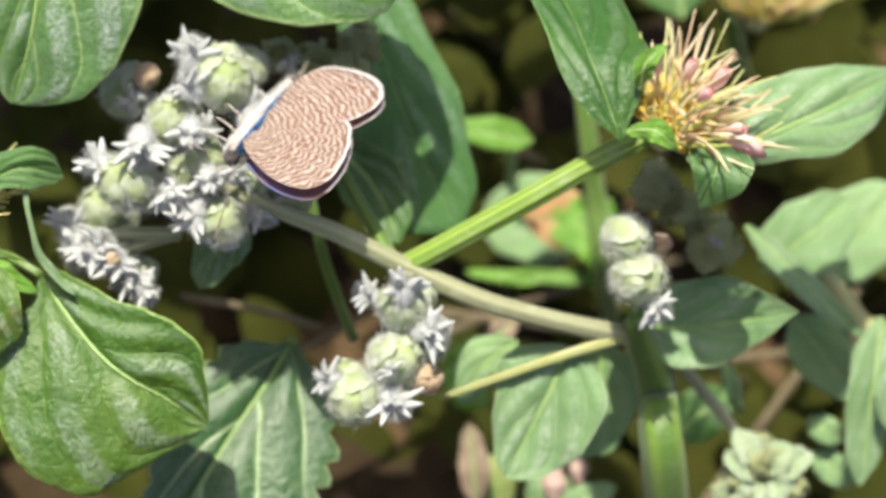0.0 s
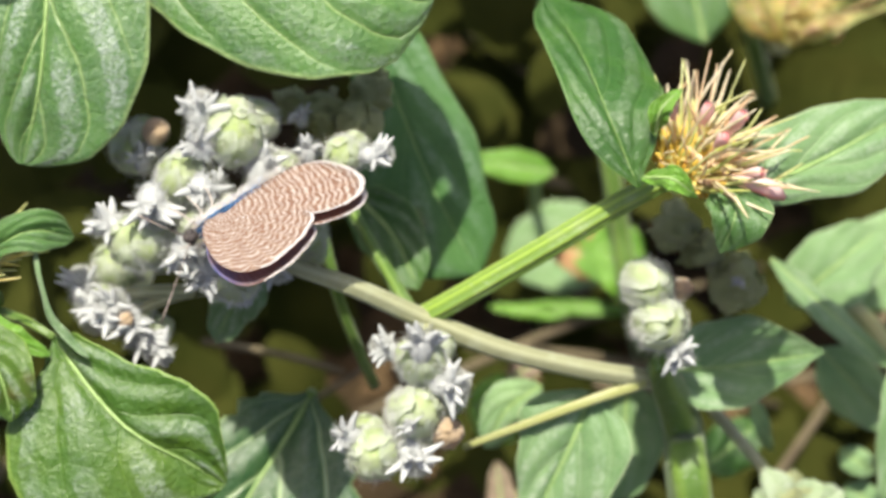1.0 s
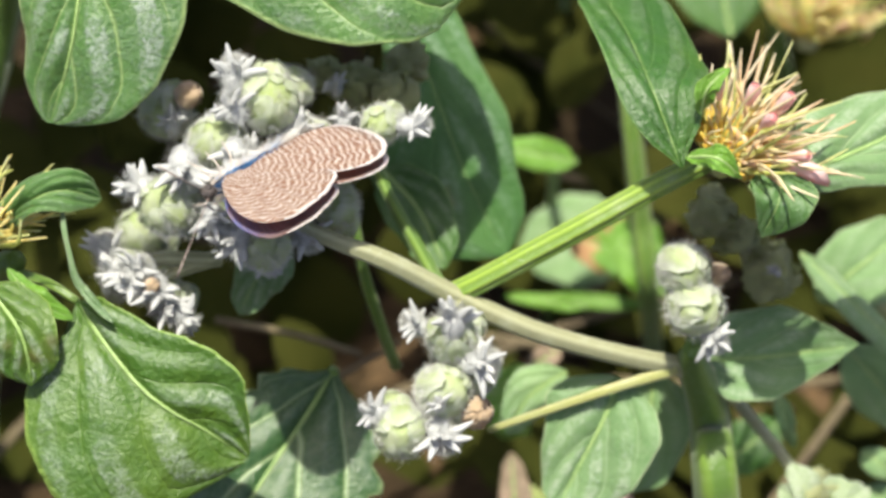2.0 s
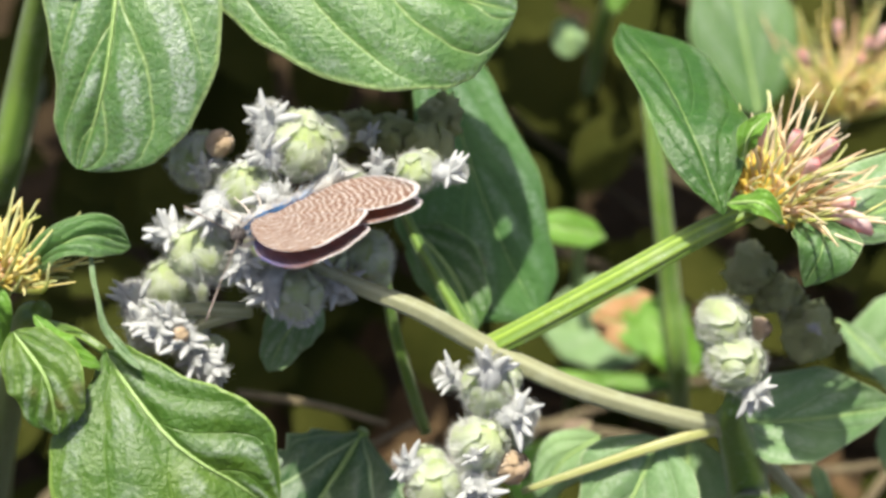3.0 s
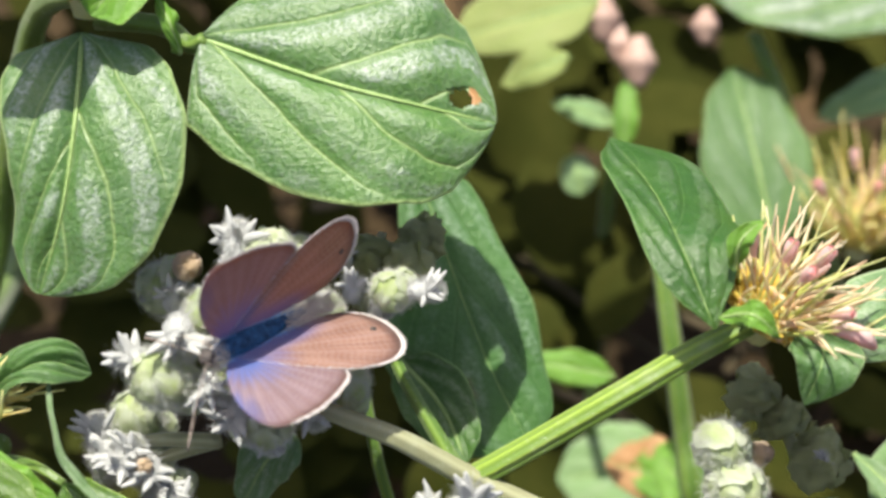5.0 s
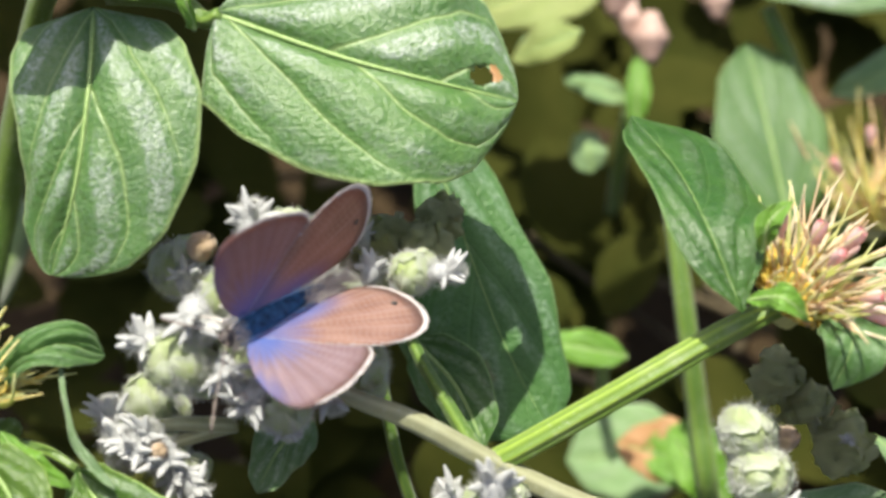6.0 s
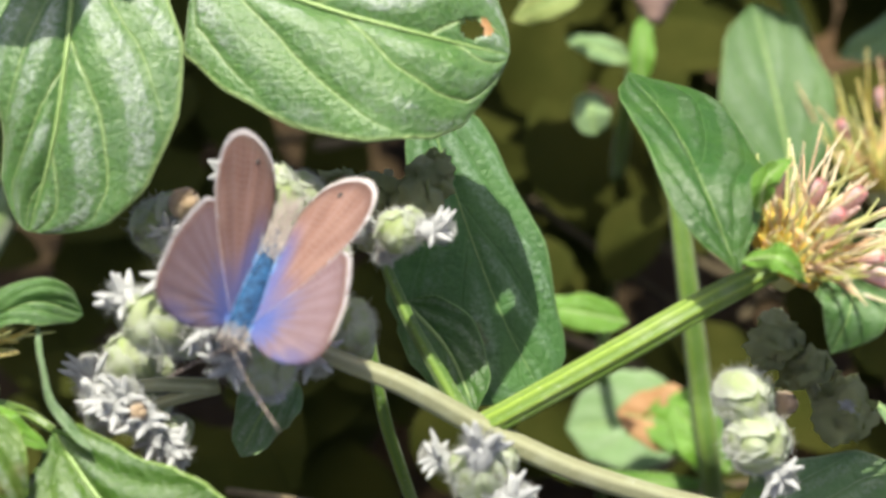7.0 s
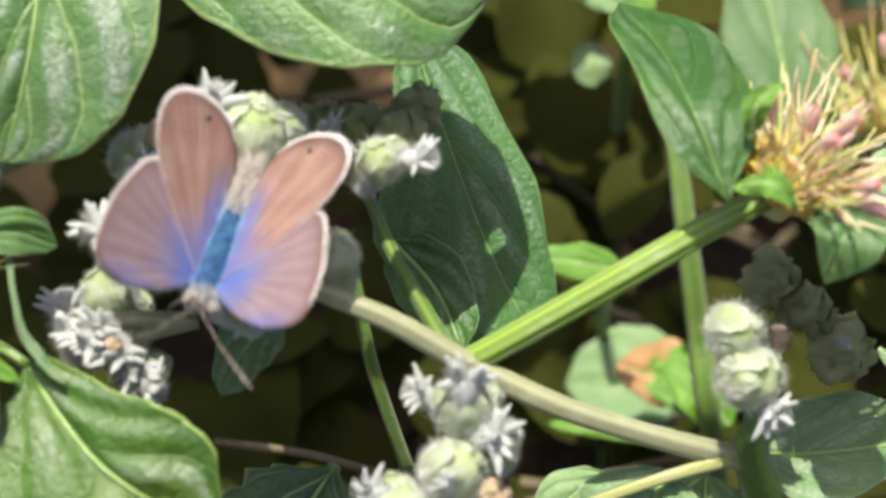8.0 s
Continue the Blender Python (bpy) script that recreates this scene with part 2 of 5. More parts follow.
BEIGE = plain_material("withered_beige", (0.16, 0.12, 0.075), (0.26, 0.19, 0.13), 180, 0.7, 0.3)
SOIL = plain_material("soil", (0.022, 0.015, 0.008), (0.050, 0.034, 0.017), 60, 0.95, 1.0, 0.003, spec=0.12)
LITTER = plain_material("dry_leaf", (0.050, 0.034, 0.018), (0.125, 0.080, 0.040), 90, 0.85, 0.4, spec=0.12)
TWIG = plain_material("twig", (0.09, 0.07, 0.045), (0.18, 0.15, 0.09), 200, 0.8, 0.5, spec=0.12)


def wing_material(name, upper, fore):
    m = Nodes(name)
    xyz = m.add("SeparateXYZ")
    m.put(xyz.inputs[0], m.add("TexCoord").outputs["UV"])   # u across, v along the body, in centimetres
    u, v = xyz.outputs[0], xyz.outputs[1]
    r = m.math("SQRT", m.math("ADD", m.math("MULTIPLY", u, u), m.math("MULTIPLY", v, v)))
    ang = m.math("ARCTAN2", v, u)
    n1 = m.noise(500, 3)
    ray = m.math("SINE", m.math("ADD", m.math("MULTIPLY", ang, 34 if fore else 30), m.math("MULTIPLY", m.noise(300, 2), 2.0)))
    if upper:
        base = m.mix(m.span(n1, 0.3, 0.7), (0.29, 0.155, 0.115) if not fore else (0.215, 0.155, 0.195), (0.40, 0.235, 0.18) if not fore else (0.30, 0.225, 0.272))
        base = m.mix(m.span(ray, 0.86, 1.0, 0.0, 0.65), base, (0.17, 0.10, 0.095))
        base = m.mix(m.span(ray, -1.0, -0.9, 0.5, 0.0), base, (0.52, 0.40, 0.40))
        fine = m.math("SINE", m.math("ADD", m.math("MULTIPLY", ang, 105.0), m.math("MULTIPLY", m.noise(400, 2), 6.0)))
        base = m.mix(m.span(fine, 0.2, 1.0, 0.0, 0.32), base, (0.15, 0.085, 0.075))
        base = m.mix(m.span(fine, -1.0, -0.5, 0.28, 0.0), base, (0.50, 0.38, 0.34))
        cross = m.math("SINE", m.math("ADD", m.math("MULTIPLY", r, 120.0), m.math("MULTIPLY", ray, 1.2)))
        base = m.mix(m.span(cross, 0.3, 1.0, 0.0, 0.30), base, (0.52, 0.40, 0.38))
        edge = m.math("ADD", m.math("ADD", r, m.math("MULTIPLY", n1, 0.25)), m.math("MULTIPLY", ray, 0.05))
        blue = m.span(edge, 0.20, 0.68, 0.92, 0.0)
        outer = m.add("SeparateXYZ")
        rim = m.add("UVMap")
        rim.uv_map = "rim"
        m.put(outer.inputs[0], rim.outputs[0])
        far_out = m.span(m.math("ADD", r, m.math("MULTIPLY", n1, 0.1)), 0.55, 0.8)
        base = m.mix(m.math("MULTIPLY", m.span(outer.outputs[0], 0.90, 0.975, 0.0, 0.75), far_out), base, (0.10, 0.06, 0.055))
        base = m.mix(m.math("MULTIPLY", m.span(outer.outputs[0], 0.72, 0.95, 0.0, 0.25), far_out), base, (0.20, 0.12, 0.10))
        if fore:
            blue = m.math("MAXIMUM", blue, m.math("MULTIPLY", m.span(m.math("ADD", v, m.math("MULTIPLY", ray, 0.03)), 0.26, 0.50, 0.0, 0.6), m.span(u, 0.45, 0.95, 1.0, 0.0)))
        else:
            blue = m.math("MAXIMUM", m.math("MULTIPLY", blue, 0.8), m.math("MULTIPLY", m.span(u, 0.05, 0.26, 0.75, 0.0), m.span(v, -1.0, -0.5, 0.0, 1.0)))
        blue = m.math("MULTIPLY", blue, m.span(fine, -1.0, 1.0, 0.78, 1.0))
        base = m.mix(blue, base, (0.055, 0.165, 0.56))
        m.set(Base_Color=base, Roughness=0.55, Sheen_Weight=0.10, Specular_IOR_Level=0.3)
    else:
        cell = m.math("FRACT", m.math("MULTIPLY", m.math("FLOOR", m.math("MULTIPLY", ang, 5.0)), 0.37))
        wave = m.math("ADD", m.math("ADD", m.math("MULTIPLY", r, 105.0), m.math("MULTIPLY", cell, 6.28)), m.math("MULTIPLY", m.noise(900, 3), 13.0))
        s = m.math("SINE", m.math("ADD", wave, m.math("MULTIPLY", ray, 0.9)))
        line = m.math("MULTIPLY", m.span(s, -0.15, 0.65), m.span(m.noise(1400, 2), 0.3, 0.5, 0.45, 1.0))
        base = m.mix(line, (0.22, 0.12, 0.08), (0.60, 0.52, 0.46))
        base = m.mix(m.span(ray, 0.8, 1.0, 0.0, 0.4), base, (0.5, 0.36, 0.26))
        m.set(Base_Color=base, Roughness=0.7, Sheen_Weight=0.3, Specular_IOR_Level=0.25)
    m.bump(m.math("ADD", m.math("MULTIPLY", ray, 0.5), m.noise(2500, 2)), 0.3, 0.0001)
    m.through_light((0.52, 0.26, 0.14), 0.36)
    return m.mat


FORE_UP, FORE_LOW = wing_material("forewing_upper", True, True), wing_material("forewing_under", False, True)
HIND_UP, HIND_LOW = wing_material("hindwing_upper", True, False), wing_material("hindwing_under", False, False)
ANTENNA = plain_material("antenna", (0.10, 0.07, 0.06), (0.36, 0.30, 0.26), 1800, 0.6, 0.3)
FRINGE = plain_material("wing_fringe", (0.42, 0.38, 0.37), (0.56, 0.53, 0.52), 1500, 0.8, 0.3, sheen=0.4)
BODY_BLUE = plain_material("body_blue", (0.004, 0.020, 0.06), (0.035, 0.13, 0.28), 1300, 0.6, 0.6, sheen=0.0, spec=0.25)
BODY_DARK = plain_material("body_dark", (0.03, 0.025, 0.025), (0.12, 0.10, 0.09), 1500, 0.6, 0.4)
HAIR_BLUE = plain_material("hair_blue", (0.14, 0.30, 0.60), (0.30, 0.50, 0.78), 900, 0.7, 0.3, sheen=0.3)
FLANK = plain_material("flank_hair", (0.50, 0.48, 0.46), (0.64, 0.62, 0.60), 900, 0.8, 0.3)
BODY_HAIR = plain_material("body_hair", (0.40, 0.35, 0.30), (0.60, 0.55, 0.49), 900, 0.8, 0.3)


# ---- builders ----
def part(name, bm, material, parent, label=""):
    """Link a bmesh as one mesh object under a thing or a part."""
    me = bpy.data.meshes.new(name)
    bm.to_mesh(me)
    bm.free()
    for p in me.polygons:
        p.use_smooth = True
    for mat in material if isinstance(material, (list, tuple)) else [material]:
        me.materials.append(mat)
    return child(name, me, parent, label)


def child(name, me, parent, label=""):
    ob = new(name, me)
    ob.parent = parent
    return tagged(ob, label)


def thing(name, place, label, category, group="", kind=""):
    """An Empty at the base of a thing; its parts keep world places."""
    ob = new(name)
    ob.empty_display_size = 0.005
    ob.location = place
    return tagged(ob, label, category, group, kind)


def settle(root):
    """Parts built in world places are kept there under a root that stands elsewhere."""
    back = Matrix.Translation(-root.location)
    for o in root.children:
        o.matrix_parent_inverse = back


def spline(pts, n):
    """n + 1 points of a smooth line through pts."""
    pts = [Vector(p) for p in pts]
    if len(pts) == 2:
        return [pts[0].lerp(pts[1], i / n) for i in range(n + 1)]
    ext = [2 * pts[0] - pts[1], *pts, 2 * pts[-1] - pts[-2]]
    out = []
    for i in range(n + 1):
        s = i / n * (len(pts) - 1)
        k = min(int(s), len(pts) - 2)
        f = s - k
        a, b, c, d = ext[k:k + 4]
        out.append(0.5 * (2 * b + (c - a) * f + (2 * a - 5 * b + 4 * c - d) * f * f + (3 * b - a - 3 * c + d) * f ** 3))
    return out


def ease(table, u):
    """A smooth value at u from rows (u, value)."""
    for (a, va), (b, vb) in zip(table, table[1:]):
        if u <= b:
            f = 0 if b == a else max(0, (u - a) / (b - a))
            f = f * f * (3 - 2 * f) * 0.5 + f * 0.5
            return va + (vb - va) * f
    return table[-1][1]


def tube(bm, pts, radii, sides=8, n=12, ribs=0, cap=True):
    """A tapered tube along world points (metres); radii at even stations."""
    line = spline(pts, n)
    uvl = bm.loops.layers.uv.verify()
    rt = [(i / (len(radii) - 1), r) for i, r in enumerate(radii)]
    rings, side = [], None
    for i, p in enumerate(line):
        t = (line[min(i + 1, n)] - line[max(i - 1, 0)]).normalized()
        side = t.orthogonal().normalized() if side is None else (side - t * side.dot(t)).normalized()
        up = t.cross(side)
        r = ease(rt, i / n)
        ring = []
        for k in range(sides):
            a = 2 * math.pi * k / sides
            rr = r * (1 + 0.09 * math.cos(ribs * a)) if ribs else r
            ring.append(bm.verts.new(p + (side * math.cos(a) + up * math.sin(a)) * rr))
        rings.append(ring)
    for i in range(n):
        for k in range(sides):
            f = bm.faces.new((rings[i][k], rings[i][(k + 1) % sides], rings[i + 1][(k + 1) % sides], rings[i + 1][k]))
            for lp, (uu, vv) in zip(f.loops, ((k, i), (k + 1, i), (k + 1, i + 1), (k, i + 1))):
                lp[uvl].uv = (uu / sides, vv / n)
    if cap:
        bm.faces.new(rings[0][::-1])
        bm.faces.new(rings[-1])
    return bm


def stem(parent, pts, radii, material, name="stem", sides=12, n=16, ribs=0, label=""):
    bm = bmesh.new()
    tube(bm, [at(p) for p in pts], [r * MM for r in radii], sides, n, ribs)
    return part(name, bm, material, parent, label)


def leaf(parent, mid, above, below, material, facing=(0, 0, 1), cup=0.0, relief=0.5, ends=(0.12, 0.10), hole=None, wave=0.3,
         thick=0.22, nu=44, nv=16, rib=0.28, label="", name="leaf", seed=0, teeth=0.0, fold=0.0, curl=0.0):
    """A leaf along the midrib mid (plan points), with half widths above and below it as rows (u, mm).
    above is the side to the left of the way from base to tip, seen from the face."""
    line = spline(mid, nu)
    N0 = Vector(facing).normalized()
    rnd = random.Random(seed * 31 + int(abs(mid[0][0]) * 10))
    ph = [rnd.uniform(0, 6.28) for _ in range(4)]
    bm = bmesh.new()
    uvl = bm.loops.layers.uv.verify()
    cols, ribline = [], []
    us = [0.5 - 0.5 * math.cos(math.pi * i / nu) for i in range(nu + 1)]
    for i, u in enumerate(us):
        s = u * nu
        k = min(int(s), nu - 1)
        p = line[k].lerp(line[k + 1], s - k)
        t = (line[min(k + 2, nu)] - line[max(k - 1, 0)]).normalized()
        N = (N0 - t * N0.dot(t)).normalized()
        side = N.cross(t)
        env = min(1, math.sqrt(max(u, 0.0) / ends[0])) * min(1, math.sqrt(max(1 - u, 0.0) / ends[1]))
        row = []
        for j in range(-nv, nv + 1):
            s = j / nv
            w = ease(above if s > 0 else below, u) * env
            if teeth and abs(s) > 0.8:
                w *= 1 + teeth * (abs(s) - 0.8) * 5 * math.sin(u * 60 + ph[3])
            q = (u - SLANT * abs(s) ** 1.15 + (0.10 if s > 0 else 0)) * VEINS
            puff = 0.75 * abs(math.sin(math.pi * q)) ** 0.8
            quilt = relief * (puff * min(1, abs(s) * 4) * (1 - abs(s) ** 3) - 0.9 * math.exp(-(s / 0.07) ** 2) * (1 - u) ** 0.4)
            rip = wave * abs(s) ** 2 * (math.sin(u * 9 + ph[0] + (1.5 if s > 0 else 0)) + 0.6 * math.sin(u * 17 + ph[1]))
            quilt *= math.sqrt(min(1, (1 - u) / 0.25)) * min(1, 0.3 + u * 6)
            lift = cup * s * s * w + fold * abs(s) * w + quilt + rip + curl * max(0, s) ** 3 * w
            spot_of = p + side * (s * w)
            lift += relief * (0.12 * noise.noise((spot_of.x * 0.45, spot_of.y * 0.45, seed)) + 0.05 * noise.noise((spot_of.x * 1.4, spot_of.y * 1.4, seed + 5)))
            row.append((p + side * (s * w) + N * lift, s, u, N))
        ribline.append((p + N * (-0.55 * relief * (1 - u) ** 0.4), u))
        cols.append(row)
    top = [[bm.verts.new(at(v[0])) for v in row] for row in cols]
    low = [[bm.verts.new(at(v[0] - v[3] * thick * (0.25 + 0.75 * (1 - abs(v[1]) ** 6)))) for v in row] for row in cols]
    m = 2 * nv

    def quad(vs, ids):
        try:
            f = bm.faces.new(vs)
        except ValueError:
            return
        for lp, (a, b) in zip(f.loops, ids):
            lp[uvl].uv = (cols[a][b][1] * 0.5 + 0.5, cols[a][b][2])

    gone = set()
    if hole:
        for i in range(nu):
            for j in range(m):
                c = sum((cols[a][b][0] for a, b in ((i, j), (i + 1, j), (i + 1, j + 1), (i, j + 1))), Vector()) / 4
                if ((c.x - hole[0]) / hole[2]) ** 2 + ((c.y - hole[1]) / hole[3]) ** 2 < 1:
                    gone.add((i, j))
    for i in range(nu):
        for j in range(m):
            ids = ((i, j), (i + 1, j), (i + 1, j + 1), (i, j + 1))
            if (i, j) in gone:
                for (e1, e2), (di, dj) in ((((i, j), (i + 1, j)), (0, -1)), (((i + 1, j), (i + 1, j + 1)), (1, 0)),
                                           (((i + 1, j + 1), (i, j + 1)), (0, 1)), (((i, j + 1), (i, j)), (-1, 0))):
                    if (i + di, j + dj) not in gone:
                        quad([top[e1[0]][e1[1]], low[e1[0]][e1[1]], low[e2[0]][e2[1]], top[e2[0]][e2[1]]], (e1, e1, e2, e2))
                continue
            quad([top[a][b] for a, b in ids][::-1], ids[::-1])
            quad([low[a][b] for a, b in ids], ids)
    if hole:
        bm.faces.ensure_lookup_table()
        for f in bm.faces:
            c = SHEET.inverted() @ f.calc_center_median() / MM
            dx, dy = (c.x - hole[0]) / hole[2], (c.y - hole[1]) / hole[3]
            if dx > 0.8 and -0.5 < dy < 1.2 and math.hypot(dx, dy) < 1.7:
                f.material_index = 1
    loop = [(i, 0) for i in range(nu + 1)] + [(nu, j) for j in range(1, m + 1)] + [(i, m) for i in range(nu - 1, -1, -1)] + [(0, j) for j in range(m - 1, 0, -1)]
    for a, b in zip(loop, loop[1:] + loop[:1]):
        quad([top[a[0]][a[1]], low[a[0]][a[1]], low[b[0]][b[1]], top[b[0]][b[1]]], (a, a, b, b))
    bmesh.ops.remove_doubles(bm, verts=bm.verts, dist=2e-6)
    bmesh.ops.dissolve_degenerate(bm, edges=bm.edges, dist=1e-7)
    bmesh.ops.recalc_face_normals(bm, faces=bm.faces)
    ob = part(name, bm, [material, RUST] if hole else material, parent, label)
    if rib:
        rb = bmesh.new()
        keep = ribline[:int(nu * 0.9)]
        tube(rb, [at(p) for p, _ in keep[::3]], [rib * MM, rib * 0.7 * MM, rib * 0.25 * MM], 6, 14)
        part("midrib", rb, VEIN, ob)
    return ob


# ---- ground ----
def ground():
    bm = bmesh.new()
    rings = [0.0, 0.05, 0.1, 0.15, 0.2, 0.25, 0.3, 0.36, 0.45, 0.6, 0.9, 1.5, 3, 8, 30, 120, 500, 2000]
    n = 64
    rows = []
    for r in rings:
        row = []
        for k in range(n):
            a = 2 * math.pi * k / n
            x, y = r * math.cos(a), 0.22 + r * math.sin(a)
            z = 0.010 * noise.noise((x * 9, y * 9, 0)) + 0.004 * noise.noise((x * 40, y * 40, 3)) if r < 3 else 0.0
            row.append(bm.verts.new((x, y, z - 0.012)))
        rows.append(row)
    for a, b in zip(rows, rows[1:]):
        for k in range(n):
            bm.faces.new((a[k], b[k], b[(k + 1) % n], a[(k + 1) % n]))
    bmesh.ops.remove_doubles(bm, verts=bm.verts, dist=1e-6)
    me = bpy.data.meshes.new("ground")
    bm.to_mesh(me)
    bm.free()
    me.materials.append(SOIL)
    tagged(new("ground", me), "dark brown shaded soil under the plants", "ground", "", "structure")


ground()


def bristle_head(root, base, way, length, count, seed, petals=0, fan=1.1):
    """A flower head of soft yellow bristles, with pink tubular petals between them."""
    rnd = random.Random(seed)
    W = Vector(way).normalized()
    a = W.orthogonal().normalized()
    b = W.cross(a)
    bm = bmesh.new()
    tube(bm, [at(Vector(base) - W * 1.5), at(Vector(base) + W * 0.8)], [1.1 * MM, 2.0 * MM], 10, 4)
    head = part("flower_head", bm, BRISTLE_GREEN, root, "yellow-green bristly flower head" + (" with pink petals" if petals else ""))
    for k in range(count):
        g = (k + 0.5) / count
        ang, spread = k * 2.39996, math.sqrt(g) * fan
        out = a * math.cos(ang) + b * math.sin(ang)
        d = (W * math.cos(spread) + out * math.sin(spread)).normalized()
        L = length * (rnd.uniform(0.3, 0.62) if k % 3 else rnd.uniform(0.68, 1.02))
        if petals and d.x < 0.12 and d.z > 0.3:
            L *= 0.72
        jog = Vector((rnd.gauss(0, 0.085), rnd.gauss(0, 0.085), rnd.gauss(0, 0.085))) * L
        p0 = Vector(base) + out * 1.6 * math.sqrt(g)
        p1 = p0 + d * L * 0.5 + W * 0.04 * L - jog * 0.35
        p2 = p0 + d * L + jog + W * 0.05 * L
        if petals > 5 and p2.x < 17.8:
            continue
        w = rnd.uniform(0.55, 1.05)
        bm = bmesh.new()
        tube(bm, [at(p0), at(p1), at(p2)], [0.20 * w * MM, 0.27 * w * MM, 0.25 * w * MM, 0.18 * w * MM, 0.06 * MM], 5, 7)
        tint = (BRISTLE_PALE, BRISTLE_GREEN, BRISTLE_PALE, BRISTLE_PINK)[k % 4] if petals > 5 and k % 3 == 0 else (BRISTLE, BRISTLE_GREEN, BRISTLE, BRISTLE_GREEN, BRISTLE_PINK)[k % 5 if petals else k % 4]
        part("bristle", bm, tint, head)
    if petals > 5:
        mass = bmesh.new()
        for k in range(170):
            g = (k + 0.5) / 170
            ang, spread = k * 2.39996 + 0.3, math.sqrt(g) * fan * 1.1
            out = a * math.cos(ang) + b * math.sin(ang)
            d = (W * math.cos(spread) + out * math.sin(spread)).normalized()
            p0 = Vector(base) + out * 1.2 * math.sqrt(g)
            tube(mass, [at(p0), at(p0 + d * length * 0.2), at(p0 + d * length * rnd.uniform(0.32, 0.5))], [0.34 * MM, 0.42 * MM, 0.34 * MM, 0.14 * MM], 5, 4)
        part("floret_mass", mass, BRISTLE_CORE, head, "packed yellow florets at the heart")["kind"] = "stuff"
    for k in range(count // 3):
        a0, sp = rnd.uniform(0, 6.28), rnd.uniform(0.5, 1.25)
        out = a * math.cos(a0) + b * math.sin(a0)
        d = (W * math.cos(sp) + out * math.sin(sp)).normalized()
        p0 = Vector(base) + d * length * rnd.uniform(0.12, 0.3) + Vector((0, 0, 0.6))
        n = d.cross(Vector((rnd.gauss(0, 1), rnd.gauss(0, 1), rnd.gauss(0, 1)))).normalized()
        R = rnd.uniform(0.5, 0.9) * length / 9
        if petals and d.x < 0.0:
            continue
        bm = bmesh.new()
        tube(bm, [at(p0), at(p0 + d * R * 1.8 + n * R * 0.2), at(p0 + d * R * 2.6 + n * R * 1.0), at(p0 + d * R * 1.8 + n * R * 1.7)], [0.26 * MM, 0.3 * MM, 0.26 * MM, 0.16 * MM], 5, 8)
        part("curl", bm, BRISTLE if k % 3 else BRISTLE_PINK, head)
    for k in range(petals):
        ang, spread = k * 2.4 + 0.8, 0.15 + 0.75 * (k / max(1, petals))
        d = (W * math.cos(spread) + (a * math.cos(ang) + b * math.sin(ang)) * math.sin(spread)).normalized()
        p = Vector(base) + d * length * rnd.uniform(0.5, 0.72) + Vector((0, 0, 1.2))
        size = rnd.uniform(0.8, 1.15)
        up = (d + Vector((0, 0, 0.35))).normalized() * size
        tip = p + up * 1.7
        bm = bmesh.new()
        tube(bm, [at(p - up * 0.9), at(p), at(p + up * 0.9), at(tip)], [r * size * MM for r in (0.2, 0.34, 0.50, 0.56, 0.46)], 12, 8, cap=False)
        petal = part("petal", bm, PINK, head)
        bm = bmesh.new()
        tube(bm, [at(tip - up * 0.15), at(p + up * 1.0), at(p + up * 0.4)], [r * size * MM for r in (0.38, 0.36, 0.2)], 12, 5)
        part("throat", bm, ROSE, petal, "deeper rose throat")


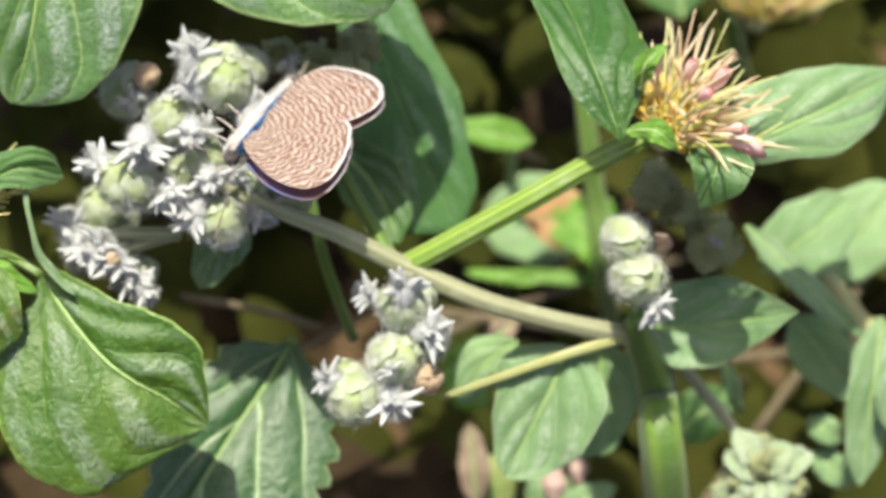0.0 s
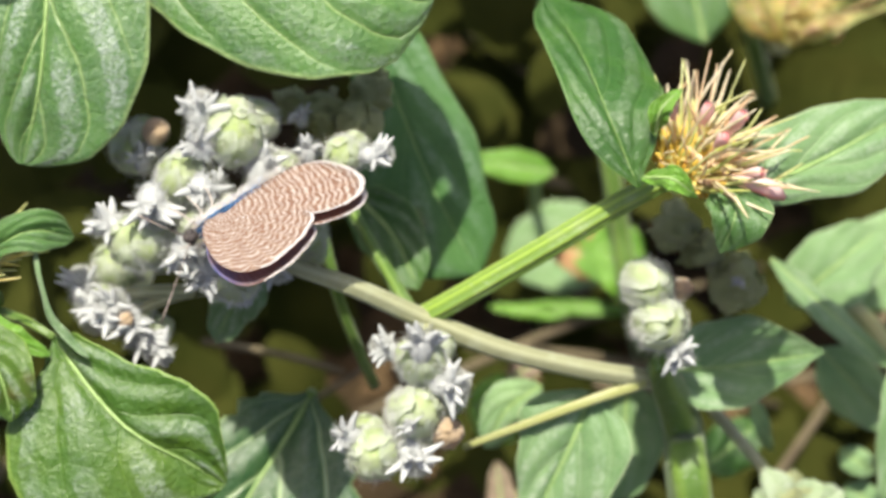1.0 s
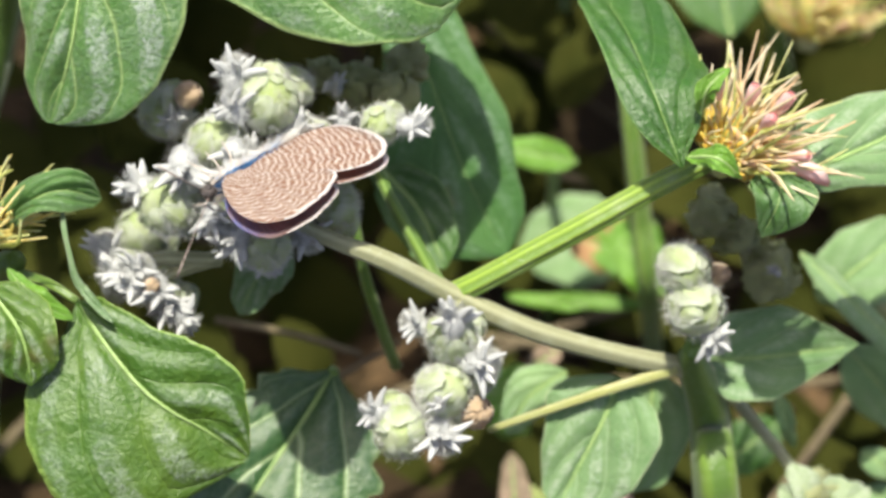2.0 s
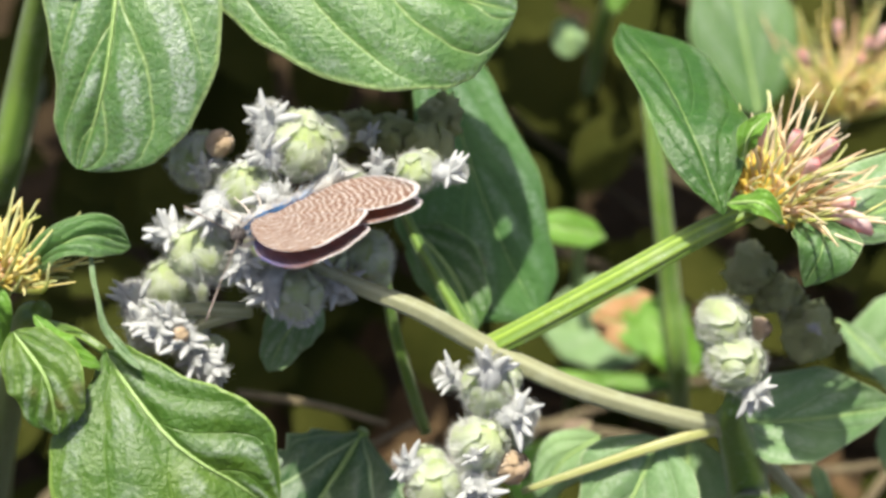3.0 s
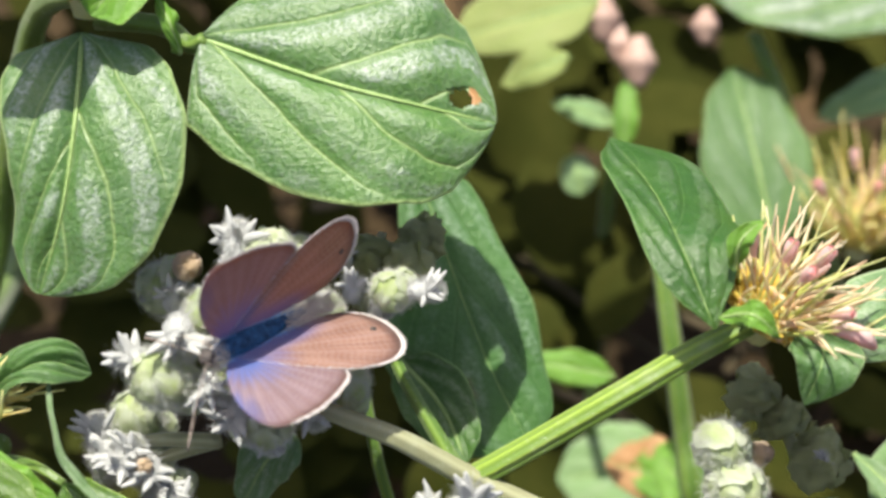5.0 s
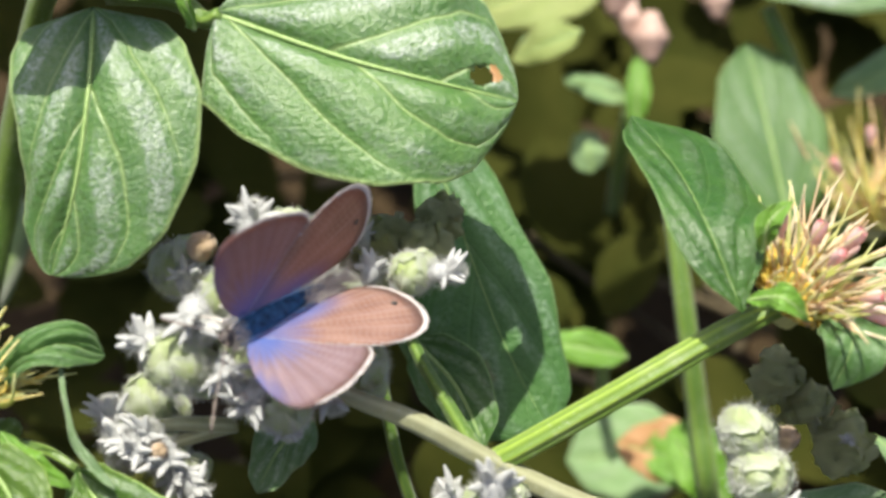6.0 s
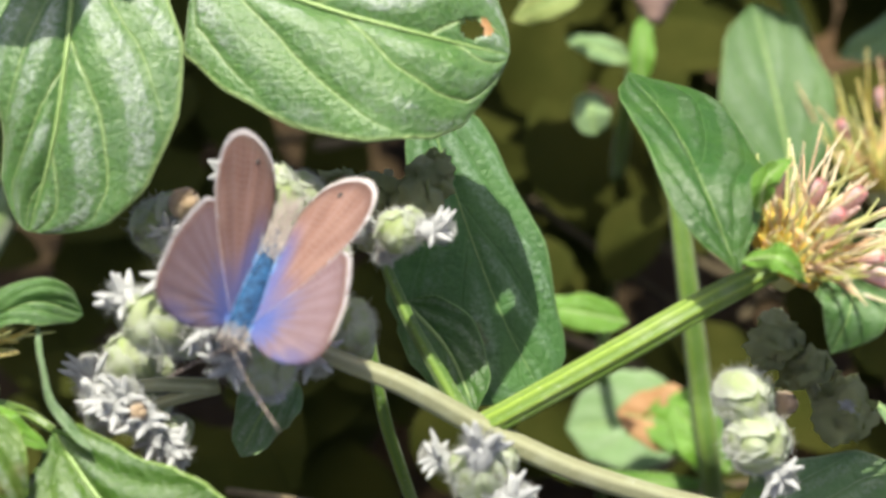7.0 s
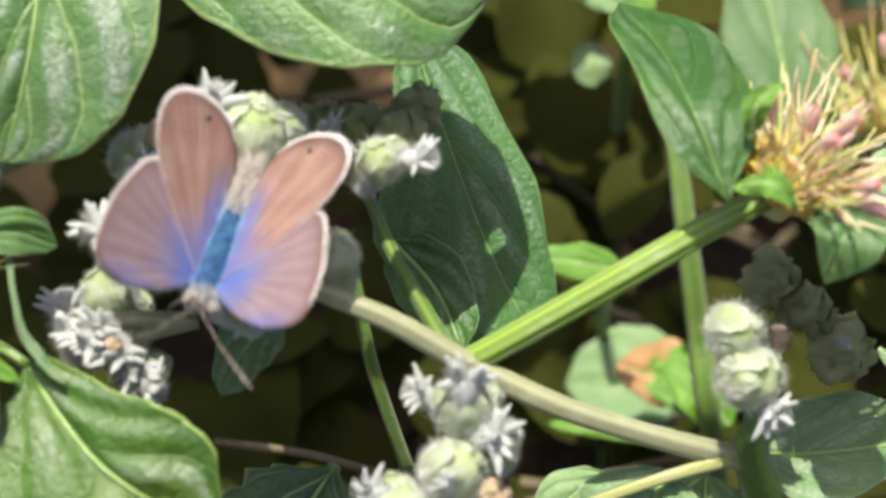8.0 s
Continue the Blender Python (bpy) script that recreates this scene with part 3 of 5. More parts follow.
# ---- the broad-leaved plant over the flowers ----
def broad_plant():
    root = thing("broad_leaf_plant", at((-60.8, 38.0, -95)), "green plant with broad quilted leaves and a yellow bud", "plant")
    stem(root, [(-62.3, 38.0, -95), (-54.8, 15.5, -34), (-50.8, 24.8, -24), (-46.9, 34.5, -14), (-42.9, 41.1, -4), (-36.3, 40.0, 6)], [1.9, 1.8, 1.7, 1.5, 1.2, 1.0], STEM_GREEN)
    leaf(root, [(-36.3, 35.3, 10), (-36.3, 27.3, 12), (-37.4, 19.8, 11), (-39.6, 13.5, 8)],
         [(0, 4.0), (0.05, 6.0), (0.15, 7.8), (0.3, 9.2), (0.5, 9.4), (0.7, 8.2), (0.88, 6.0), (1, 5.0)],
         [(0, 5.0), (0.05, 6.0), (0.15, 6.8), (0.3, 6.6), (0.5, 5.4), (0.7, 4.4), (0.88, 3.6), (1, 3.0)], LEAF, (-0.05, 0.15, 1), cup=-0.12, relief=0.8, ends=(0.05, 0.14), label="broad quilted green leaf")
    leaf(root, [(-26.2, 35.1, 9), (-16.0, 31.1, 10.5), (-8.4, 29.1, 10), (-1.5, 28.0, 7)],
         [(0, 4.5), (0.06, 5.8), (0.18, 8.2), (0.35, 10.2), (0.55, 11.2), (0.72, 10.4), (0.88, 8.2), (1, 6.4)],
         [(0, 6.5), (0.06, 7.6), (0.18, 9.0), (0.35, 9.8), (0.55, 9.6), (0.75, 8.2), (0.9, 6.2), (1, 5.0)], LEAF, (0, 0.1, 1), cup=-0.12, relief=0.8, ends=(0.05, 0.13), hole=(*(-4.4, 29.8, 9)[:2], 0.95, 0.9),
         nu=72, nv=32, label="broad quilted leaf with a small hole near its tip")
    stem(root, [(-35.8, 37.5, 6), (-30.0, 36.7, 7), (-27.4, 34.7, 8), (-26.0, 35.0, 9)], [0.9, 0.9, 0.8, 0.6], STEM_GREEN, "petiole", 8, 10)
    leaf(root, [(-28.0, 33.7, 9), (-28.5, 35.5, 12), (-29.7, 38.1, 11)], [(0, .6), (0.5, 0.9), (1, 0.4)], [(0, .6), (0.5, 0.9), (1, 0.4)], LEAF_FRESH, (0.3, 0.3, 1), relief=0.2)
    # the bud above
    # Leaf out of view, added to cast shade on the quilted leaf.
    leaf(root, [(-37.8, 52.0, 26), (-40.2, 46.0, 29), (-44.2, 41.8, 28)], [(0, 1.5), (0.4, 3.6), (1, 1.0)], [(0, 1.5), (0.4, 3.6), (1, 1.0)], LEAF_DARK, (-0.1, 0.3, 1), relief=0.3)
    leaf(root, [(-32.7, 43.6, 11), (-32.4, 38.7, 15), (-34.5, 35.4, 15)], [(0, 1.6), (0.5, 3.2), (0.85, 2.6), (1, 1.4)], [(0, 1.6), (0.5, 3.2), (0.85, 2.6), (1, 1.4)], LEAF_FRESH, (0.2, -0.1, 1), cup=0.3, relief=0.35)
    leaf(root, [(-32.1, 43.9, 10), (-29.7, 41.1, 13), (-27.4, 41.6, 12)], [(0, 1.5), (0.4, 2.0), (1, 0.8)], [(0, 1.5), (0.4, 1.8), (1, 0.8)], LEAF_FRESH, (0.2, 0.2, 1), relief=0.25)
    leaf(root, [(-36.4, 44.1, 13), (-38.9, 42.0, 17), (-43.5, 39.2, 17)], [(0, 2.0), (0.4, 5.0), (1, 2.0)], [(0, 2.0), (0.4, 5.0), (1, 2.0)], LEAF_DARK, (-0.3, 0.2, 1), relief=0.25)
    bristle_head(root, (-36.2, 38.7, 8), (0.12, 0.85, 0.4), 6.0, 40, 11)
    settle(root)


broad_plant()


# ---- the plant with white woolly florets ----
def floret_mesh(seed):
    """A white woolly floret like a small open hand: tapering lobes fanned from a short flat tube along +z. Unit: 1 is half its width."""
    rnd = random.Random(seed)
    bm = bmesh.new()
    n = 5 + seed % 3
    tube(bm, [(0, 0, -0.75), (0, 0, -0.3), (0, 0, 0.12)], [0.26, 0.46, 0.40], 9, 4)
    for k in range(n + 3):
        front = k >= n
        th = rnd.uniform(-0.8, 0.8) if front else (k / (n - 1) - 0.5) * 2.7 + rnd.uniform(-0.22, 0.22)
        L = rnd.uniform(0.5, 0.85) if front else rnd.uniform(0.8, 1.3)
        d = Vector((math.sin(th), 0, math.cos(th)))
        bend = Vector((0, rnd.uniform(0.5, 0.95) if front else rnd.uniform(-0.35, 0.45), 0))
        side = Vector((d.z, 0, -d.x)) * rnd.uniform(-0.25, 0.25)
        w = rnd.uniform(0.85, 1.2)
        root = d * 0.05 + Vector((0, 0.1 if front else 0, -0.05))
        tube(bm, [root, root + d * L * 0.4 + bend * 0.15, root + d * L * 0.72 + bend * 0.55 + side * 0.4, root + d * L + bend + side],
             [0.19 * w, 0.20 * w, 0.16 * w, 0.115 * w, 0.04], 6, 7)
    for v in bm.verts:
        v.co.y *= 0.75
    for k in range(520):
        d = Vector((rnd.gauss(0, 1), rnd.gauss(0, 1), rnd.gauss(0.3, 0.8))).normalized()
        p = Vector((d.x * 0.36, d.y * 0.25, rnd.uniform(-0.7, 0.6)))
        q = d.orthogonal().normalized() * 0.018
        vs = [bm.verts.new(v) for v in (p + q, p - q, p + d * rnd.uniform(0.2, 0.6))]
        bm.faces.new(vs)
    me = bpy.data.meshes.new("floret")
    bm.to_mesh(me)
    bm.free()
    for p in me.polygons:
        p.use_smooth = True
    return me


def calyx_mesh(seed):
    """A plump ridged green calyx of overlapping scales, about 2 units across, opening along +z."""
    rnd = random.Random(seed + 50)
    bm = bmesh.new()
    nu, nv = 20, 14
    rows = []
    ph = rnd.uniform(0, 6)
    for j in range(nv + 1):
        th = math.pi * j / nv
        row = []
        for i in range(nu):
            a = 2 * math.pi * i / nu
            ridge = 0.07 * abs(math.cos(2.5 * a + ph)) + 0.05 * math.sin(7 * th + 2 * a + ph)
            r = math.sin(th) ** 0.8 * (0.88 + ridge)
            z = math.cos(th) * 1.12
            row.append(bm.verts.new((r * math.cos(a), r * math.sin(a), z)))
        rows.append(row)
    for a, b in zip(rows, rows[1:]):
        for i in range(nu):
            bm.faces.new((a[i], b[i], b[(i + 1) % nu], a[(i + 1) % nu]))
    bmesh.ops.remove_doubles(bm, verts=bm.verts, dist=1e-4)
    uvl = bm.loops.layers.uv.verify()
    for f in bm.faces:
        for lp in f.loops:
            lp[uvl].uv = (0.5 + 0.2 * math.atan2(lp.vert.co.y, lp.vert.co.x) / math.pi, 0.45)
    # cupped overlapping bracts, keeled along the middle, each with a lifted, uneven pale margin
    for k in range(6):
        a0 = 2 * math.pi * k / 6 + ph + rnd.uniform(-0.25, 0.25)
        low, high = rnd.uniform(2.3, 2.7), rnd.uniform(0.05, 0.4)
        flare, ragged = rnd.uniform(0.0, 0.08), rnd.uniform(0, 6)
        grid = []
        for j in range(9):
            v = j / 8
            th = low + (high - low) * v
            half = 0.78 * math.sin(math.pi * (0.12 + 0.82 * v)) ** 0.7 * (1 + 0.10 * math.sin(17 * v + ragged))
            row = []
            for i in range(9):
                s = i / 4 - 1
                a = a0 + s * half
                keel = 0.05 * (1 - abs(s)) ** 1.5
                furrow = 0.035 * math.cos(9.5 * s + 5 * v)
                r = 0.98 + 0.05 * (k % 2) + keel + furrow + 0.05 * abs(s) ** 3 + flare * v ** 4
                sn = max(0.0, math.sin(th)) ** 0.8 + 0.10 * v ** 6
                row.append((bm.verts.new((sn * r * math.cos(a), sn * r * math.sin(a), math.cos(th) * 1.12 * r)), (s * 0.5 + 0.5, v)))
            grid.append(row)
        for r1, r2 in zip(grid, grid[1:]):
            for i in range(8):
                vs = (r1[i], r1[i + 1], r2[i + 1], r2[i])
                f = bm.faces.new([v[0] for v in vs])
                for lp, v in zip(f.loops, vs):
                    lp[uvl].uv = v[1]
    for v in bm.verts:
        v.co *= 1 + 0.13 * noise.noise(v.co * 1.9 + Vector((seed * 7.0, 3.0, 1.0))) + 0.05 * noise.noise(v.co * 5.0)
    me = bpy.data.meshes.new("calyx")
    bm.to_mesh(me)
    bm.free()
    for p in me.polygons:
        p.use_smooth = True
    return me


def wool_mesh(seed):
    """Fine white hairs standing out of a calyx."""
    rnd = random.Random(seed + 90)
    verts, faces = [], []
    for k in range(2600):
        d = Vector((rnd.gauss(0, 1), rnd.gauss(0, 1), rnd.gauss(0, 1))).normalized()
        root, tip = d * 0.97, d * rnd.uniform(1.06, 1.26) + Vector((rnd.gauss(0, 0.13), rnd.gauss(0, 0.13), rnd.gauss(0, 0.13)))
        a = d.orthogonal().normalized() * 0.014
        b = d.cross(a)
        i = len(verts)
        verts += [root + a, root - a * 0.5 + b * 0.87, root - a * 0.5 - b * 0.87, tip]
        faces += [(i, i + 1, i + 3), (i + 1, i + 2, i + 3), (i + 2, i, i + 3)]
    me = bpy.data.meshes.new("wool")
    me.from_pydata([tuple(v) for v in verts], [], faces)
    return me


FLORETS = [floret_mesh(i) for i in range(6)]
CALYCES = [calyx_mesh(i) for i in range(4)]
WOOLS = [wool_mesh(i) for i in range(3)]
for group_of, mat_of in ((FLORETS, FLORET), (CALYCES, CALYX), (WOOLS, WOOL)):
    for mesh_of in group_of:
        mesh_of.materials.append(mat_of)
SHADE_CALYCES = [m.copy() for m in CALYCES]
for mesh_of in SHADE_CALYCES:
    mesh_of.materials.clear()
    mesh_of.materials.append(CALYX_SHADE)
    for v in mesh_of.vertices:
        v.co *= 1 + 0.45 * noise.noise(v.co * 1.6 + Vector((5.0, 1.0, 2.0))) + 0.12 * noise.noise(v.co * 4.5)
DRY = CALYCES[0].copy()
DRY.materials.clear()
DRY.materials.append(CALYX_DRY)


def standing(p, way, size, spin=0.0):
    """A pose at a plan point with +z along way, scaled from unit size to mm."""
    q = (TURN @ Vector(way)).to_track_quat("Z", "Y").to_matrix().to_4x4()
    return Matrix.Translation(at(p)) @ q @ Matrix.Rotation(spin, 4, "Z") @ Matrix.Scale(size * MM, 4)


def splayed(p, way, size, spin=0.0):
    """A pose for a floret at a plan point: its lobes fan out round way, broad side out of the sheet."""
    Z = Vector(way).normalized()
    Y = Vector((0, 0.15, 1)) - Z * (0.15 * Z.y + Z.z)
    Y.normalize()
    m = TURN @ Matrix((Y.cross(Z), Y, Z)).transposed()
    return Matrix.Translation(at(Vector(p) - Z * 0.35 * size)) @ m.to_4x4() @ Matrix.Rotation(spin, 4, "Z") @ Matrix.Scale(size * MM, 4)


def cluster(root, axis, balls, stars, label, dry=(), woolly=True):
    """A spike of calyces with florets: balls (place, radius mm), stars (place, way, size mm)."""
    bm = bmesh.new()
    tube(bm, [at(p) for p in axis], [0.7 * MM, 0.6 * MM, 0.4 * MM], 8, 8)
    spike = part("flower_spike", bm, STEM_DOWNY, root, label)
    rnd = random.Random(len(balls) * 7 + len(stars))
    kinds = CALYCES if woolly else SHADE_CALYCES
    for i, (p, r) in enumerate(balls):
        way = (rnd.uniform(-0.5, 0.5), rnd.uniform(-0.3, 0.7), 0.8)
        for kind, me, k in (("calyx", kinds[i % 4], 1.0), ("wool", WOOLS[i % 3], 1.0))[:2 if woolly else 1]:
            o = child(kind, me, spike)
            o.matrix_basis = standing(p, way, r * 0.98 * k, rnd.uniform(0, 6))
            if kind == "wool":
                o["kind"] = "stuff"
    for i, (p, r) in enumerate(balls):
        a = rnd.uniform(0, 2 * math.pi)
        q = Vector(p) + Vector((math.cos(a) * r * 0.7, math.sin(a) * r * 0.7, rnd.uniform(-1.1, -0.4) * r))
        m = standing(q, (math.cos(a), math.sin(a), rnd.uniform(0.2, 0.8)), r * rnd.uniform(0.6, 0.75), rnd.uniform(0, 6))
        for kind, me in (("calyx", kinds[(i + 1) % 4]), ("wool", WOOLS[i % 3]))[:2 if woolly else 1]:
            o = child(kind, me, spike)
            o.matrix_basis = m
            if kind == "wool":
                o["kind"] = "stuff"
    for p, r in dry:
        o = child("dry_calyx", DRY, spike, "dry tan calyx")
        o.matrix_basis = standing(p, (0.4, 0, 1), r)
    for i, (p, way, r) in enumerate(stars):
        o = child("floret", FLORETS[(i * 5 + len(balls)) % 6], spike)
        o.matrix_basis = splayed(p, way, r * 1.05, rnd.uniform(-0.5, 0.5))
        if woolly and i % 2 == 0:
            o = child("wool", WOOLS[i % 3], spike)
            o.matrix_basis = standing(Vector(p) - Vector((0, 0, 0.5 * r)), (0.1, 0.3, 1), r * 0.55)
            o["kind"] = "stuff"
    return spike


def white_plant():
    root = thing("white_flowered_weed", at((29.3, -33.9, -80)), "downy green weed with white woolly flower clusters", "plant")
    # upright main stem, then the branches
    stem(root, [(35.4, -82.2, -95), (23.0, -26.5, -15), (21.5, -14.1, -11), (19.0, -8.2, -4), (18.8, -6.5, -1)], [2.3, 2.2, 2.0, 1.4, 1.0], STEM_GREEN, ribs=5, n=20)
    stem(root, [(20.7, -9.0, -7), (17.9, -8.4, -4), (11.2, -7.0, -1), (3.5, -4.8, 2), (-3.7, -1.6, 4), (-9.6, 1.4, 7), (-14.8, 3.4, 8), (-20.0, 5.8, 8)], [0.95, 1.0, 0.95, 1.0, 0.95, 0.8, 0.6], STEM_DOWNY, n=28)
    stem(root, [(-4.5, -2.0, 3), (-1.3, -0.5, 4), (7.7, 4.4, 6), (14.4, 8.2, 7), (18.0, 10.0, 8), (20.2, 11.1, 8)], [1.0, 1.05, 1.08, 1.05, 0.95, 0.9], STEM_RIBBED, ribs=7, sides=28, label="bright green ribbed flower stalk")
    stem(root, [(-4.5, -1.5, 3), (-7.0, 2.8, 0), (-9.8, 7.7, -3), (-12.4, 13.4, -6)], [0.8, 0.7, 0.6, 0.5], STEM_GREEN, "petiole", 8)
    stem(root, [(-9.2, -9.2, -16), (-10.8, -4.5, -12), (-12.3, 0.6, -9), (-13.6, 7.9, -7)], [0.6, 0.6, 0.6, 0.5], STEM_GREEN, "side_shoot", 8)
    stem(root, [(-0.2, -14.5, -4), (5.3, -12.5, -3), (11.8, -10.2, -2), (17.3, -8.6, -3)], [0.3, 0.42, 0.5, 0.6], PETIOLE, "petiole", 8)
    stem(root, [(-24.7, 1.5, 4), (-27.6, 0.6, 5), (-31.0, -0.7, 6)], [0.6, 0.6, 0.5], STEM_DOWNY, "side_shoot", 8)
    stem(root, [(18.8, -8.2, -4), (19.2, -5.4, -3), (19.8, -2.1, -3)], [1.0, 0.9, 0.6], STEM_GREEN, "side_shoot", 8)
    # leaves behind the flowers
    leaf(root, [(-9.7, 30.2, -14), (-5.8, 18.7, -14), (-2.2, 9.5, -15), (1.7, 2.0, -16)],
         [(0, 3), (0.2, 5.0), (0.5, 6.2), (0.8, 4.6), (1, 2.5)], [(0, 1.5), (0.2, 3.5), (0.5, 9.0), (0.8, 7.5), (1, 4)], LEAF_DEEP, (0.1, 0.1, 1), cup=-0.1, relief=0.3, rib=0.07, label="smooth dark green leaf")
    leaf(root, [(-10.6, 10.3, -12.5), (-6.8, 6.0, -12.5), (-4.4, 0.6, -11)], [(0, 2), (0.4, 3.4), (0.8, 2.4), (1, 1)], [(0, 2), (0.4, 3.4), (0.8, 2.6), (1, 1)], LEAF_DARK, (0, 0, 1), cup=0.1, relief=0.2)
    leaf(root, [(-18.9, 2.2, -1), (-21.6, 0.1, -2), (-23.7, -3.7, -3)], [(0, 2), (0.4, 2.6), (0.8, 1.8), (1, 0.8)], [(0, 2), (0.4, 2.6), (0.8, 1.6), (1, 0.8)], LEAF_GREY, (0, 0, 1), cup=0.3, relief=0.2)
    leaf(root, [(18.8, -7.8, -8), (24.0, -7.8, -9), (29.5, -7.2, -8), (34.6, -6.2, -4)], [(0, 1.5), (0.3, 4.5), (0.6, 4.8), (1, 1.0)], [(0, 1.5), (0.25, 4.2), (0.5, 4.4), (0.8, 2.2), (1, 0.6)], LEAF_GREY, (0, 0.2, 1), cup=0.2, relief=0.3, label="downy grey-green leaf in half shade")
    leaf(root, [(12.2, -9.4, -3.5), (10.5, -13.7, -3.5), (8.3, -18.1, -4.5), (6.2, -22.3, -5)], [(0, 3.0), (0.3, 5.8), (0.6, 5.6), (1, 2.4)], [(0, 3.5), (0.3, 6.0), (0.6, 4.2), (1, 1.6)], LEAF_GREY, (0.05, 0.35, 1), cup=0.1, relief=0.6, label="hanging grey-green leaf with clear veins")
    leaf(root, [(16.2, -9.4, -14), (15.8, -15.2, -15), (13.8, -21.6, -16)], [(0, 2.5), (0.4, 4.4), (0.8, 3.4), (1, 1.5)], [(0, 3), (0.4, 5), (0.8, 4), (1, 2)], LEAF_PALE, (0.0, 0.3, 1), relief=0.3)
    leaf(root, [(7.6, -9.4, -14), (4.0, -12.0, -15), (1.8, -15.8, -16)], [(0, 1.2), (0.4, 2.8), (1, 1.0)], [(0, 1.2), (0.4, 2.8), (1, 1.0)], LEAF_PALE, (0.0, 0.3, 1), relief=0.3)
    # flower head with bristles
    leaf(root, [(16.2, 9.7, 12.5), (13.6, 16.6, 12.5), (11.6, 22.7, 6), (8.5, 28.9, -3)], [(0, 1), (0.25, 2.8), (0.55, 3.5), (0.8, 3.0), (1, 1.0)], [(0, 1), (0.25, 4.6), (0.5, 6.8), (0.8, 6.0), (1, 1.6)], LEAF_DARK, (0.32, 0, 1), rib=0.06, cup=-0.08, relief=0.35, label="green bract leaf beside the flower head")
    leaf(root, [(25.4, 8.7, 7), (31.1, 10.9, 4), (37.1, 13.6, 0), (44.4, 17.4, -4)], [(0, 1), (0.3, 5.0), (0.6, 4.8), (0.85, 3.2), (1, 2)], [(0, 1), (0.3, 2.6), (0.6, 4.4), (0.85, 3.6), (1, 2)], LEAF_GREY, (0, 0.1, 1), cup=-0.1, relief=0.5, ends=(0.1, 0.2), label="green bract leaf beside the flower head")
    leaf(root, [(25.0, 9.7, 11), (24.5, 6.7, 13), (23.3, 3.7, 11)], [(0, 2.2), (0.3, 3.4), (0.6, 2.8), (1, 0.4)], [(0, 2.0), (0.3, 2.8), (0.6, 1.9), (1, 0.4)], LEAF_MID, (0, 0.1, 1), relief=0.12, wave=0.1, rib=0.08, name="bract")
    leaf(root, [(16.7, 10.6, 13), (18.9, 10.4, 16), (21.2, 8.7, 14.5)], [(0, 0.7), (0.5, 1.2), (1, 0.4)], [(0, 0.5), (0.5, 1.1), (1, 0.3)], LEAF_FRESH, (0, 0.1, 1), relief=0.1, name="bract")
    leaf(root, [(17.7, 14.5, 13), (18.1, 16.5, 15), (19.9, 18.3, 14)], [(0, 0.6), (0.5, 1.0), (1, 0.3)], [(0, 0.6), (0.5, 1.1), (1, 0.3)], LEAF_FRESH, (0.3, 0.1, 1), relief=0.1, name="bract")
    bristle_head(root, (20.5, 10.8, 7), (0.46, 0.68, 0.56), 10.2, 290, 1, 6, 1.05)
    bm = bmesh.new()
    tube(bm, [at((24.6, 10.4, 9.5)), at((26.6, 9.9, 10.6)), at((28.2, 9.3, 10.4)), at((29.3, 8.6, 9.4))], [0.3 * MM, 0.75 * MM, 0.85 * MM, 0.35 * MM], 10, 10)
    part("petal", bm, PINK, root, "drooping pink petal")
    # clusters of woolly flowers
    cluster(root, [(-16.0, 3.5, 7), (-21.0, 8.9, 8), (-23.7, 16.2, 8)],
            [((-20.2, 15.3, 8), 2.5), ((-25.0, 11.8, 8), 2.2), ((-28.8, 6.1, 10), 2.5), ((-20.2, 2.5, 9), 2.1), ((-30.1, 14.8, 2), 2.2), ((-21.9, 8.1, 8), 1.9), ((-17.4, 9.8, 5), 2.0), ((-10.2, 13.5, 8), 1.7), ((-14.2, 6.4, 5), 2.0), ((-18.1, 5.8, 6), 1.9), ((-23.8, 7.1, 7), 1.8), ((-26.9, 9.7, 7), 1.7), ((-16.1, 12.2, 5), 1.8), ((-18.3, 17.0, 4), 1.8)],
            [((-23.2, 18.4, 9), (0, 0.95, 0.25), 2.3), ((-23.6, 14.9, 11), (-0.6, 0.5, 0.5), 2.0), ((-17.4, 13.4, 8), (0.45, 0.8, 0.1), 2.2), ((-22.7, 10.0, 12), (0.1, -0.6, 0.5), 2.2), ((-27.1, 8.6, 13), (0.1, -0.7, 0.5), 2.7), ((-32.0, 7.9, 11), (-0.95, 0.2, 0.2), 2.3), ((-24.7, 4.5, 12), (0.1, -0.85, 0.4), 2.0), ((-23.1, 2.4, 11), (-0.4, -0.8, 0.3), 2.5), ((-16.5, 3.2, 8), (0.55, -0.8, 0.2), 2.1)] + [
             ((-20.9, 5.9, 12), (0.25, -0.6, 0.6), 2.1), ((-6.7, 13.5, 10), (0.95, 0.1, 0.2), 1.8), ((-13.3, 14.5, 8), (0.2, 0.9, 0.3), 1.7), ((-28.9, 14.2, 5), (0.1, 0.7, 0.5), 1.8), ((-18.9, 7.2, 9), (0.4, 0.5, 0.6), 2.0), ((-20.0, 0.8, 8), (0.1, -0.95, 0.2), 1.6), ((-25.3, 13.5, 9), (-0.7, 0.2, 0.4), 1.5), ((-10.9, 12.3, 7), (0.5, 0.5, 0.5), 1.5), ((-21.5, 11.1, 9), (0.6, 0.4, 0.5), 1.9)],
            "green calyx cluster with white woolly florets", [((-27.7, 16.2, 5), 1.2)])
